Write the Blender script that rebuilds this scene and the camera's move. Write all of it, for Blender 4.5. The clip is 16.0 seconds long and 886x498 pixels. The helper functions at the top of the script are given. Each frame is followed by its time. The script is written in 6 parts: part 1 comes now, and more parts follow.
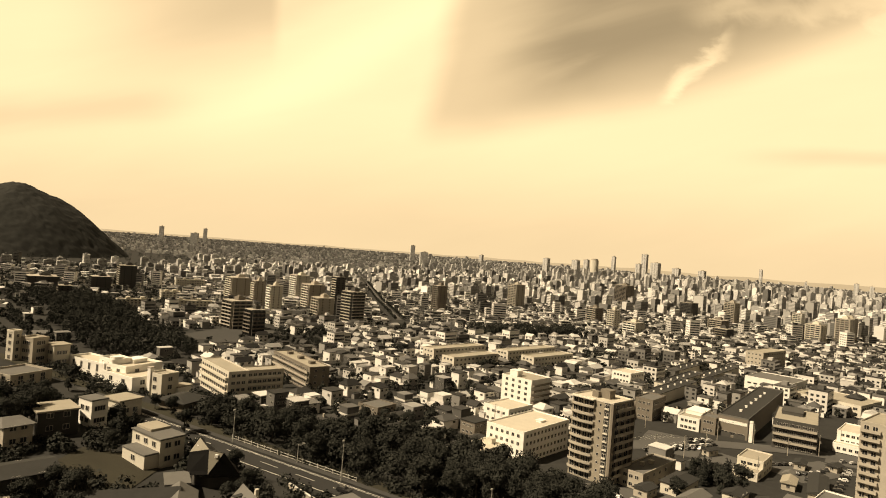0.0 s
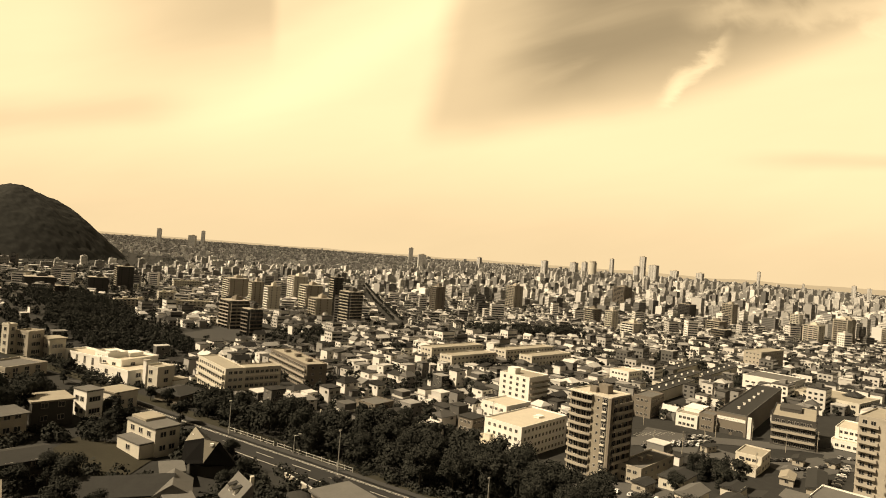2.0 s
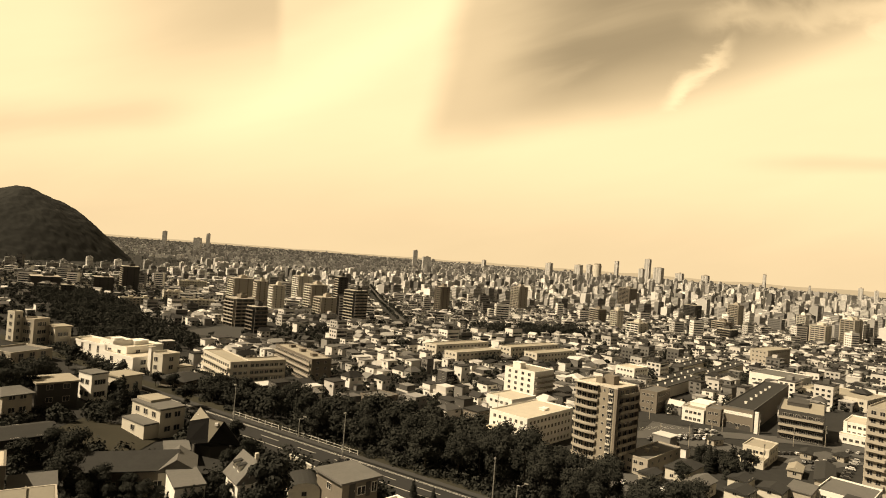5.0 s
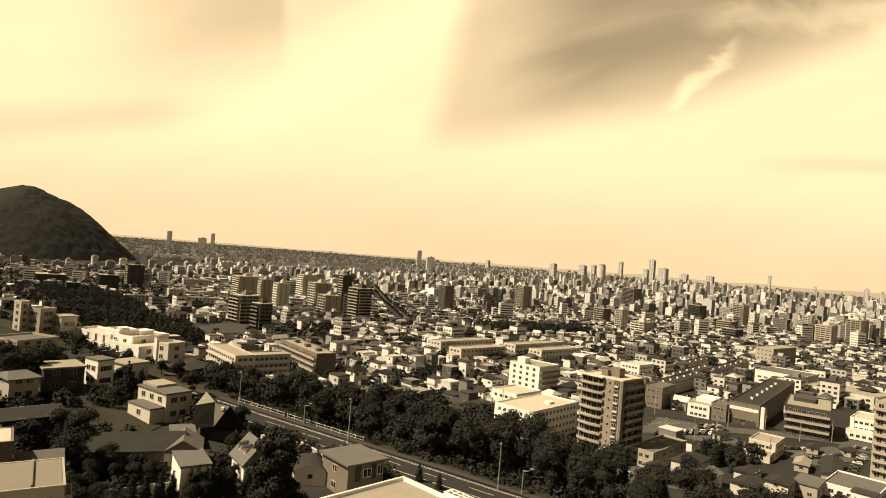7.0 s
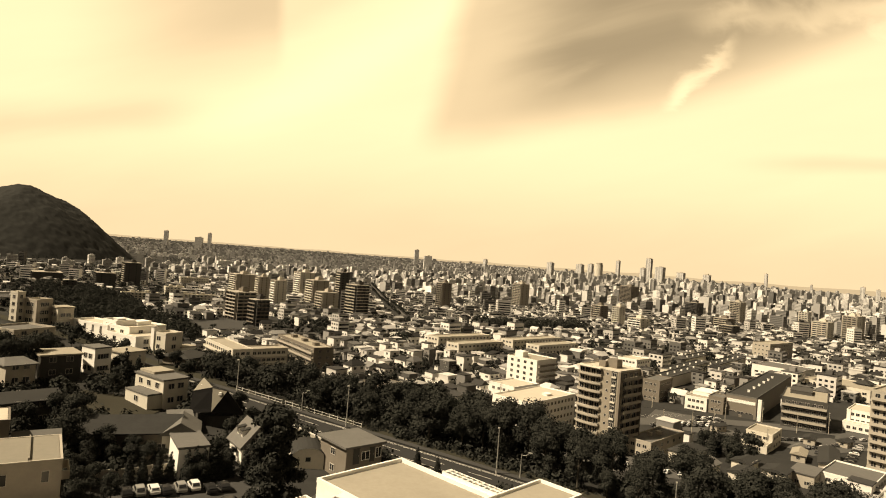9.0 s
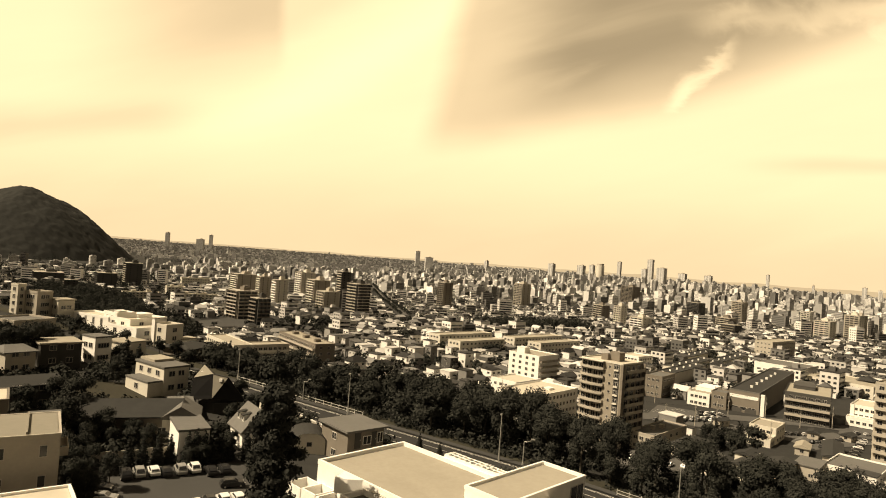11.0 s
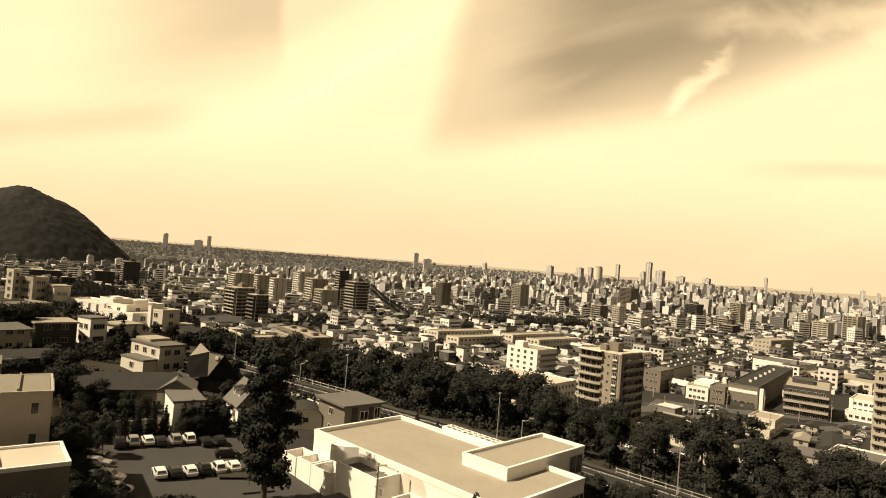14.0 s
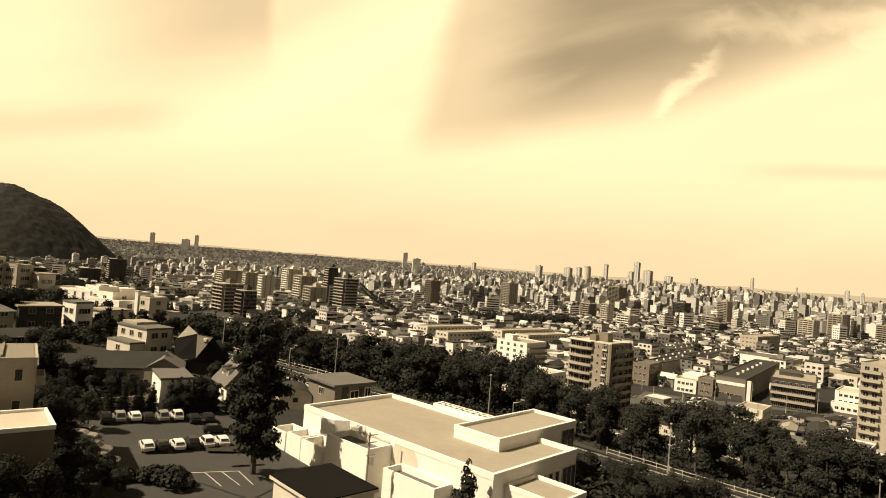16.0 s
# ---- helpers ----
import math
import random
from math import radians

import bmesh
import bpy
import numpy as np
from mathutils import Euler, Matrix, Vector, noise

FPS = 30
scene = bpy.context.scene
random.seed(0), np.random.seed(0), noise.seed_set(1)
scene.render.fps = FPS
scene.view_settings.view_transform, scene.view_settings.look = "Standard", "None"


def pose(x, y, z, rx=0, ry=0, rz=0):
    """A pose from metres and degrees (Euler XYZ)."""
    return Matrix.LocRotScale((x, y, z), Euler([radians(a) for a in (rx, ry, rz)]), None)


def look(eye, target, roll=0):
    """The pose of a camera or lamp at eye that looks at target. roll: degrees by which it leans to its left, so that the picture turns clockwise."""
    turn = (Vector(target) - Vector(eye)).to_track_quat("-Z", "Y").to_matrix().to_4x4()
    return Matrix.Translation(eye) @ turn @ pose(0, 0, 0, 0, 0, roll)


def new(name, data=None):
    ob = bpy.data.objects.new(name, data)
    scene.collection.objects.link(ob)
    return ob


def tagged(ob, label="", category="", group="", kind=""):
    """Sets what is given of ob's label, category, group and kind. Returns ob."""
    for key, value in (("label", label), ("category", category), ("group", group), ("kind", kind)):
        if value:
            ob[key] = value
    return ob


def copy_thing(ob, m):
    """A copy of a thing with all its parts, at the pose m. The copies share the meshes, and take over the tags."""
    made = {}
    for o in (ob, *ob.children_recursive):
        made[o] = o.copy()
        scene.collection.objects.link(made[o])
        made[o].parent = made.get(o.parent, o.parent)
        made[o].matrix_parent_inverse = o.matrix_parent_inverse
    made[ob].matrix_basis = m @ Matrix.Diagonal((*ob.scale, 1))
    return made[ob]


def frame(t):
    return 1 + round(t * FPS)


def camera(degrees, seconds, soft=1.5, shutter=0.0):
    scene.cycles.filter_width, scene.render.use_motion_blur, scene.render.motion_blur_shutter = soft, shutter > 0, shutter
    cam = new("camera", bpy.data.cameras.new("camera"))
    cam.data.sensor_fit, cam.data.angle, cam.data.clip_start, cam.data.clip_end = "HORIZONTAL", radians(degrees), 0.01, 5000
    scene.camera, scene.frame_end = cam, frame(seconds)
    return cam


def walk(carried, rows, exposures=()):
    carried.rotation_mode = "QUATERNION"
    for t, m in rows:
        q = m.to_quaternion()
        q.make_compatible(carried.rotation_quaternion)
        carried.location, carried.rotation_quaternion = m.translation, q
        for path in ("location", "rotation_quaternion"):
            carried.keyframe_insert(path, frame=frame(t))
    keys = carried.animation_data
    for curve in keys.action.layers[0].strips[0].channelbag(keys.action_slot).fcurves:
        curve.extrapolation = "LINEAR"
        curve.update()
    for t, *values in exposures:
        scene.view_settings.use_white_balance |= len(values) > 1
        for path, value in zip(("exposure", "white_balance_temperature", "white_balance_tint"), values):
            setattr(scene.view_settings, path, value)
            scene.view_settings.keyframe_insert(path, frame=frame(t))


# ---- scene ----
cam = camera(71.0, 16.0, soft=1.0)
PATH = [
    (0, (-0.359, -1.835, 78.104), (-0.427, 0.164, 78.112), 4.5),
    (0.5, (-0.299, -1.417, 77.345), (-0.375, 0.581, 77.354), 4.4),
    (1, (-0.193, -1.353, 76.502), (-0.261, 0.646, 76.513), 4.4),
    (1.5, (-0.025, -1.261, 75.71), (-0.092, 0.738, 75.725), 4.4),
    (2, (0.117, -1.276, 75.029), (0.054, 0.723, 75.047), 4.5),
    (2.5, (0.116, -1.027, 74.276), (0.051, 0.972, 74.297), 4.5),
    (3, (0.212, -0.895, 73.393), (0.144, 1.104, 73.415), 4.5),
    (3.5, (0.262, -0.844, 72.502), (0.194, 1.154, 72.527), 4.5),
    (4, (0.251, -0.738, 71.76), (0.174, 1.26, 71.786), 4.5),
    (6.5, (0.159, -0.552, 67.738), (0.08, 1.446, 67.768), 4.5),
    (7, (0.055, -0.385, 66.921), (-0.036, 1.612, 66.951), 4.6),
    (7.5, (0.01, -0.253, 66.161), (-0.079, 1.745, 66.19), 4.5),
    (8, (0.083, -0.252, 65.41), (-0.002, 1.746, 65.44), 4.5),
    (8.5, (0.108, -0.357, 64.791), (0.024, 1.641, 64.819), 4.5),
    (9, (0.16, -0.279, 63.984), (0.078, 1.719, 64.013), 4.5),
    (11.5, (0.293, 0.745, 59.903), (0.206, 2.743, 59.939), 4.4),
    (12, (0.354, 0.938, 59.066), (0.265, 2.936, 59.103), 4.5),
    (12.5, (0.456, 0.951, 58.33), (0.368, 2.948, 58.37), 4.5),
    (13, (0.455, 1.213, 57.389), (0.373, 3.211, 57.431), 4.5),
    (13.5, (0.601, 1.157, 56.715), (0.526, 3.155, 56.758), 4.6),
    (14, (0.629, 1.42, 55.833), (0.547, 3.417, 55.878), 4.6),
    (14.5, (0.598, 1.474, 54.92), (0.536, 3.472, 54.969), 4.7),
    (15, (0.611, 1.603, 53.972), (0.556, 3.601, 54.02), 4.7),
    (15.5, (0.575, 1.79, 53.047), (0.529, 3.789, 53.096), 4.8),
    (16, (0.522, 2.086, 52.134), (0.475, 4.085, 52.183), 4.7),
]
walk(cam, [(t, look(eye, target, roll)) for t, eye, target, roll in PATH],
     [(0, 0.13, 9850, 10), (6.4, 0.13, 9850, 10), (7.4, 0.23, 9500, 10), (16, 0.23, 9500, 10)])

# ---- light ----
SUN_AZ, SUN_EL = radians(249), radians(49)
to_sun = Vector((math.sin(SUN_AZ) * math.cos(SUN_EL), math.cos(SUN_AZ) * math.cos(SUN_EL), math.sin(SUN_EL)))
sun = new("sun", bpy.data.lights.new("sun", "SUN"))
sun.data.energy, sun.data.angle, sun.data.color = 5.0, radians(0.6), (1.0, 0.97, 0.92)
sun.matrix_world = look(to_sun * 50, (0, 0, 0))


class Nodes:
    """A short way to write node trees."""

    def __init__(self, tree, fresh=True):
        self.tree = tree
        if fresh:
            tree.nodes.clear()

    def add(self, kind, operation=None, data_type=None, blend_type=None):
        node = self.tree.nodes.new(kind)
        if data_type:
            node.data_type = data_type
        if operation:
            node.operation = operation
        if blend_type:
            node.blend_type = blend_type
        return node

    def put(self, socket, value):
        if isinstance(value, bpy.types.NodeSocket):
            self.tree.links.new(value, socket)
        elif value is not None:
            socket.default_value = value

    def math(self, op, a, b=None, c=None, clamp=False):
        node = self.add("ShaderNodeMath", operation=op)
        node.use_clamp = clamp
        for socket, value in zip(node.inputs, (a, b, c)):
            self.put(socket, value)
        return node.outputs[0]

    def noise(self, vector, scale, detail=4.0, rough=0.55, distort=0.0):
        node = self.add("ShaderNodeTexNoise")
        self.put(node.inputs["Vector"], vector)
        node.inputs["Scale"].default_value, node.inputs["Detail"].default_value = scale, detail
        node.inputs["Roughness"].default_value, node.inputs["Distortion"].default_value = rough, distort
        return node.outputs["Fac"]

    def smooth(self, value, low, high, a=0.0, b=1.0):
        node = self.add("ShaderNodeMapRange")
        node.interpolation_type = "SMOOTHSTEP"
        for socket, v in zip(node.inputs, (value, low, high, a, b)):
            self.put(socket, v)
        return node.outputs[0]

    def mix(self, factor, a, b, blend="MIX"):
        node = self.add("ShaderNodeMix", data_type="RGBA", blend_type=blend)
        self.put(node.inputs[0], factor)
        self.put(node.inputs[6], a)
        self.put(node.inputs[7], b)
        return node.outputs[2]


def make_world():
    world = bpy.data.worlds.new("sky")
    world.use_nodes = True
    scene.world = world
    n = Nodes(world.node_tree)
    way = n.add("ShaderNodeTexCoord").outputs["Generated"]
    air = n.add("ShaderNodeTexSky")
    air.sky_type, air.sun_disc = "NISHITA", False
    air.sun_elevation, air.sun_rotation, air.dust_density = SUN_EL, SUN_AZ, 2.0
    grey = n.add("ShaderNodeRGBToBW")
    n.put(grey.inputs[0], air.outputs[0])
    base = n.math("MULTIPLY", grey.outputs[0], 0.036)
    split = n.add("ShaderNodeSeparateXYZ")
    n.put(split.inputs[0], way)
    x, y, z = split.outputs
    ahead = n.math("MAXIMUM", y, 0.05)
    wide, up = n.math("DIVIDE", x, ahead), n.math("DIVIDE", z, ahead)
    # thin high cloud, drawn out along the wind
    flow = n.add("ShaderNodeCombineXYZ")
    n.put(flow.inputs[0], n.math("ADD", n.math("MULTIPLY", wide, 1.0), n.math("MULTIPLY", up, -1.1)))
    n.put(flow.inputs[1], n.math("ADD", n.math("MULTIPLY", up, 3.2), n.math("MULTIPLY", wide, -0.5)))
    broad = n.noise(flow.outputs[0], 1.9, 4.0, 0.5, 0.5)
    fine = n.noise(flow.outputs[0], 3.4, 5.0, 0.5, 0.7)
    wob, fleck = n.math("SUBTRACT", broad, 0.5), n.math("SUBTRACT", fine, 0.5)

    def line(height, slope, at):
        """How far above a slanting line."""
        return n.math("SUBTRACT", n.math("SUBTRACT", up, height), n.math("MULTIPLY", n.math("SUBTRACT", wide, at), slope))

    def times(*values):
        out = values[0]
        for v in values[1:]:
            out = n.math("MULTIPLY", out, v)
        return out

    def wavy(value, k, source=None):
        return n.math("ADD", value, n.math("MULTIPLY", source or wob, k))

    sheet = n.smooth(up, 0.01, 0.2, 0.76, 0.98)
    # a dusky veil in the north-west, ending at a soft upright edge
    veil = times(n.smooth(wide, -0.74, -0.4), n.smooth(wavy(wide, 0.04), -0.318, -0.345), n.smooth(wavy(line(0.2, 0.33, -0.63), 0.12), -0.05, 0.11))
    veil_two = times(n.smooth(wavy(wide, 0.04), -0.345, -0.318), n.smooth(wavy(line(0.305, 0.68, -0.33), 0.08), 0.0, 0.07))
    haze_arm = times(n.smooth(n.math("ABSOLUTE", wavy(line(0.19, 0.12, -0.6), 0.1)), 0.05, 0.0), n.smooth(wide, -0.42, -0.56))
    beam = n.smooth(n.math("ABSOLUTE", wavy(line(0.375, 0.685, -0.106), 0.05)), 0.09, 0.0)
    # a break in the sheet to the north-east, above a slanting bank
    edge = n.math("SUBTRACT", n.math("ADD", wide, 0.146), n.math("MULTIPLY", up, 0.19))
    east = n.smooth(wavy(edge, 0.05), -0.005, 0.06)
    bend = n.math("MULTIPLY", n.math("MULTIPLY", wide, wide), 0.22)
    bank = n.math("SUBTRACT", line(0.18, 0.2, 0.0), bend)
    pale = times(east, n.smooth(wavy(bank, 0.1), -0.02, 0.06))
    deep = times(n.smooth(wavy(edge, 0.2), 0.05, 0.26), n.smooth(wavy(wavy(bank, 0.1), 0.06, fleck), 0.0, 0.13))
    lull = n.smooth(wide, 0.42, 0.72, 1.0, 0.8)
    wisps = n.smooth(fine, 0.5, 0.8, 1.0, 0.65)
    cloudy = n.math("SUBTRACT", sheet, n.math("MULTIPLY", veil, 0.33))
    cloudy = n.math("SUBTRACT", cloudy, n.math("MULTIPLY", veil_two, 0.13))
    cloudy = n.math("SUBTRACT", cloudy, n.math("MULTIPLY", haze_arm, 0.16))
    cloudy = n.math("ADD", cloudy, times(beam, n.math("SUBTRACT", 1.0, east), n.smooth(up, 0.12, 0.25), 0.1))
    cloudy = n.math("SUBTRACT", cloudy, n.math("MULTIPLY", pale, 0.28))
    cloudy = n.math("SUBTRACT", cloudy, times(deep, east, lull, wisps, 0.35))
    cloudy = n.math("ADD", cloudy, n.math("MULTIPLY", fleck, 0.1))
    # a small ragged cloud, brighter wisps above it and a faint low streak
    plain_way = n.add("ShaderNodeCombineXYZ")
    n.put(plain_way.inputs[0], wide)
    n.put(plain_way.inputs[1], n.math("MULTIPLY", up, 1.5))
    ragged = n.math("SUBTRACT", n.noise(plain_way.outputs[0], 11.0, 5.0, 0.55, 0.5), 0.5)
    drift = wavy(line(0.326, 0.83, 0.346), 0.1, ragged)
    span = n.smooth(n.math("ABSOLUTE", n.math("SUBTRACT", wide, 0.346)), 0.065, 0.02)
    cloudy = n.math("ADD", cloudy, times(n.smooth(n.math("ABSOLUTE", drift), 0.026, 0.0), span, 0.32))
    tuft = times(n.smooth(n.math("ABSOLUTE", wavy(line(0.415, 0.12, 0.37), 0.09, ragged)), 0.04, 0.0), n.smooth(wide, 0.3, 0.38))
    cloudy = n.math("ADD", cloudy, n.math("MULTIPLY", tuft, 0.2))
    low = times(n.smooth(n.math("ABSOLUTE", wavy(line(0.192, 0.06, 0.54), 0.06)), 0.022, 0.0), n.smooth(wide, 0.36, 0.56))
    cloudy = n.math("SUBTRACT", cloudy, n.math("MULTIPLY", low, 0.13))
    # overhead and to the south the sky is clear
    clear_sky = n.math("MAXIMUM", n.smooth(z, 0.42, 0.6), n.smooth(y, 0.55, 0.2))
    value = n.math("ADD", n.math("MULTIPLY", cloudy, n.math("SUBTRACT", 1.0, clear_sky)), n.math("MULTIPLY", base, clear_sky))
    out = n.add("ShaderNodeBackground")
    n.put(out.inputs[0], n.mix(clear_sky, (1.0, 0.875, 0.68, 1), (0.96, 0.9, 0.8, 1)))
    n.put(out.inputs[1], value)
    end = n.add("ShaderNodeOutputWorld")
    n.put(end.inputs[0], out.outputs[0])


make_world()

# ---- materials ----


def mat(name, colour, rough=0.8, vary=0.18, grain=3.0, stain=0.25, bump=0.15, metal=0.0, palette=None, island=False):
    """A weathered surface: fine grain and broad stains in metres; palette: greys from which each object (or island) takes its own."""
    m = bpy.data.materials.new(name)
    m.use_nodes = True
    n = Nodes(m.node_tree)
    place = n.add("ShaderNodeTexCoord").outputs["Object"]
    info = n.add("ShaderNodeObjectInfo").outputs["Random"]
    if island:
        info = n.add("ShaderNodeNewGeometry").outputs["Random Per Island"]
        place = n.add("ShaderNodeNewGeometry").outputs["Position"]
    shift = n.add("ShaderNodeVectorMath", operation="ADD")
    n.put(shift.inputs[0], place)
    n.put(shift.inputs[1], n.math("MULTIPLY", info, 70.0))
    a = n.noise(shift.outputs[0], grain, 6.0, 0.6)
    b = n.noise(shift.outputs[0], stain, 4.0, 0.6, 0.5)
    colour = (*colour, 1) if len(colour) == 3 else colour
    base = colour
    if palette:
        ramp = n.add("ShaderNodeValToRGB")
        ramp.color_ramp.interpolation = "CONSTANT"
        n.put(ramp.inputs[0], info)
        marks = ramp.color_ramp.elements
        while len(marks) < len(palette):
            marks.new(0.5)
        for k, g in enumerate(palette):
            marks[k].position, marks[k].color = k / len(palette), (g * colour[0], g * colour[1], g * colour[2], 1)
        base = ramp.outputs[0]
    speck = n.math("ADD", n.math("MULTIPLY", a, vary), n.math("MULTIPLY", b, vary * 1.4))
    tone = n.math("ADD", 1.0 - vary * 1.2, speck)
    shade = n.add("ShaderNodeCombineColor")
    for socket in shade.inputs:
        n.put(socket, tone)
    surface = n.add("ShaderNodeBsdfPrincipled")
    n.put(surface.inputs["Base Color"], n.mix(1.0, base, shade.outputs[0], "MULTIPLY"))
    n.put(surface.inputs["Roughness"], n.math("MULTIPLY_ADD", b, 0.2, rough - 0.1))
    surface.inputs["Metallic"].default_value = metal
    surface.inputs["Specular IOR Level"].default_value = 0.5 if rough < 0.5 else 0.06
    if bump:
        rise = n.add("ShaderNodeBump")
        rise.inputs["Strength"].default_value, rise.inputs["Distance"].default_value = bump, 0.05
        n.put(rise.inputs["Height"], a)
        n.put(surface.inputs["Normal"], rise.outputs[0])
    end = n.add("ShaderNodeOutputMaterial")
    n.put(end.inputs[0], surface.outputs[0])
    return m


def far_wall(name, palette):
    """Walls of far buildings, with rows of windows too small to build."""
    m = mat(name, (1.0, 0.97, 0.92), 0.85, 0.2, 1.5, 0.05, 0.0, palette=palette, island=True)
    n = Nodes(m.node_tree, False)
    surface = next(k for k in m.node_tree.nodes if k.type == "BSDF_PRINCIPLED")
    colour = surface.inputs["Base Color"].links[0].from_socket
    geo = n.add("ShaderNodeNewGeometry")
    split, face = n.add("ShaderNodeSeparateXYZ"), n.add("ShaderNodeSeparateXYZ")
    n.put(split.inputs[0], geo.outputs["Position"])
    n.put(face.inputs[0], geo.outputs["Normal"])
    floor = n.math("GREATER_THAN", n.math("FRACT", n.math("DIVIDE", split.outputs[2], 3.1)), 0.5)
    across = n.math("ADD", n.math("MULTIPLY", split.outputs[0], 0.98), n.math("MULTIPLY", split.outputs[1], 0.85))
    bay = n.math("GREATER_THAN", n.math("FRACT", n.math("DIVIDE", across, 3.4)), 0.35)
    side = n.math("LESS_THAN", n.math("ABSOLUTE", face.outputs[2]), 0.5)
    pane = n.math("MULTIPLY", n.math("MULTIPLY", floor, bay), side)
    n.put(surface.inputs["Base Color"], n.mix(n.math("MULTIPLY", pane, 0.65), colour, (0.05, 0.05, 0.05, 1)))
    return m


def glass(name, colour=(0.03, 0.03, 0.03)):
    m = mat(name, colour, 0.12, 0.3, 2.0, 0.6, 0.0)
    return m


WARM = (1.0, 0.96, 0.9)
WHITE = mat("white_render", (0.86, 0.83, 0.77), 0.85, 0.16, 4.0, 0.35)
CREAM = mat("cream_concrete", (0.62, 0.58, 0.5), 0.85, 0.2, 3.0, 0.3)
TAN = mat("tan_concrete", (0.42, 0.38, 0.32), 0.85, 0.22, 3.0, 0.3)
TILE = mat("pale_brown_tile", (0.3, 0.265, 0.215), 0.7, 0.2, 6.0, 0.4)
BRICK = mat("brown_tile", (0.2, 0.175, 0.145), 0.7, 0.25, 6.0, 0.4)
DARK = mat("dark_cladding", (0.08, 0.076, 0.07), 0.7, 0.25, 5.0, 0.4)
ROOFTAN = mat("roof_membrane", (0.35, 0.315, 0.255), 0.9, 0.22, 1.5, 0.15)
ROOFLIGHT = mat("pale_roof_sheet", (0.55, 0.495, 0.405), 0.7, 0.18, 1.0, 0.2)
ROOFDARK = mat("dark_sheet_roof", (0.047, 0.046, 0.043), 0.8, 0.3, 2.0, 0.4)
ROOFBLACK = mat("black_and_shaded_roof", (0.01, 0.0095, 0.009), 0.85, 0.3, 2.0, 0.4)
ROOFDULL = mat("dull_sheet_roof", (0.24, 0.22, 0.18), 0.8, 0.2, 1.5, 0.3)
ROOFMID = mat("grey_sheet_roof", (0.148, 0.142, 0.13), 0.8, 0.25, 2.0, 0.4)
GLASS = glass("window_glass")
FRAME = mat("window_frame", (0.5, 0.47, 0.42), 0.5, 0.1, 8.0, 1.0, 0.0)
METAL = mat("galvanised_steel", (0.5, 0.48, 0.44), 0.45, 0.15, 8.0, 1.0, 0.0, 0.6)
RAIL = mat("white_painted_steel", (0.6, 0.575, 0.53), 0.5, 0.15, 8.0, 1.0, 0.0)
LINE = mat("road_paint", (0.62, 0.59, 0.53), 0.8, 0.3, 4.0, 0.8)
ASPHALT = mat("asphalt", (0.046, 0.045, 0.043), 0.9, 0.25, 5.0, 0.15)
YARD = mat("worn_asphalt", (0.07, 0.068, 0.064), 0.92, 0.25, 4.0, 0.12)
PAVE = mat("weathered_asphalt", (0.105, 0.101, 0.094), 0.92, 0.3, 4.0, 0.08)
GRASS = mat("grass", (0.05, 0.047, 0.035), 0.95, 0.4, 2.0, 0.2, 0.4)
EARTH = mat("town_ground", (0.043, 0.042, 0.039), 0.95, 0.5, 0.4, 0.035, 0.2)
LEAF = mat("foliage", (0.035, 0.036, 0.031), 0.85, 0.5, 0.9, 0.25, 0.0)
LEAFDARK = mat("conifer_foliage", (0.032, 0.033, 0.029), 0.85, 0.45, 0.9, 0.25, 0.0)
WOODS = mat("forest", (0.036, 0.036, 0.033), 0.95, 0.45, 0.11, 0.02, 0.0)
BARK = mat("bark", (0.09, 0.08, 0.065), 0.9, 0.35, 6.0, 1.0)
HOUSEWALL = mat("house_wall", WARM, 0.85, 0.18, 3.0, 0.3, palette=(0.84, 0.4, 0.8, 0.14, 0.82, 0.55, 0.22, 0.1, 0.78, 0.3))
HOUSEROOF = mat("house_roof", WARM, 0.75, 0.25, 2.0, 0.4, palette=(0.05, 0.2, 0.04, 0.48, 0.09, 0.06, 0.62, 0.12, 0.03, 0.3))
STUFFWALL = mat("far_house_wall", WARM, 0.85, 0.2, 0.8, 0.1, 0.0, palette=(0.85, 0.5, 0.8, 0.18, 0.84, 0.65, 0.3, 0.82, 0.13, 0.7), island=True)
STUFFROOF = mat("far_house_roof", WARM, 0.7, 0.25, 0.8, 0.1, 0.0, palette=(0.05, 0.24, 0.04, 0.5, 0.1, 0.06, 0.6, 0.14, 0.03, 0.32), island=True)
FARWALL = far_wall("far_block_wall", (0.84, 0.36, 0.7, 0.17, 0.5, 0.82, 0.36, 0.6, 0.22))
# Narrow range of middle greys stands in for haze over the far suburb.
FARHAZE = far_wall("hazed_suburb_wall", (0.62, 0.36, 0.48, 0.7, 0.3, 0.42))
# Paleness of the skyline towers is distance haze put into the palette.
FARTOWER = far_wall("hazed_tower_wall", (0.7, 0.8, 0.6, 0.84))
LAWN = mat("dry_lawn", (0.048, 0.044, 0.033), 0.95, 0.35, 2.5, 0.16, 0.4)
CARWHITE = mat("white_car_paint", (0.8, 0.78, 0.74), 0.3, 0.05, 4.0, 0.5, 0.0)
CARDARK = mat("black_car_paint", (0.025, 0.024, 0.023), 0.3, 0.1, 4.0, 0.5, 0.0)
CARGREY = mat("grey_car_paint", (0.3, 0.29, 0.27), 0.3, 0.08, 4.0, 0.5, 0.0)
CARPAINT = mat("car_paint", (1, 0.98, 0.94), 0.3, 0.05, 4.0, 0.5, 0.0, palette=(0.75, 0.06, 0.7, 0.3, 0.78, 0.04, 0.5, 0.02))
TYRE = mat("tyre_rubber", (0.02, 0.02, 0.02), 0.9, 0.2, 9.0, 2.0, 0.0)

# ---- builders ----


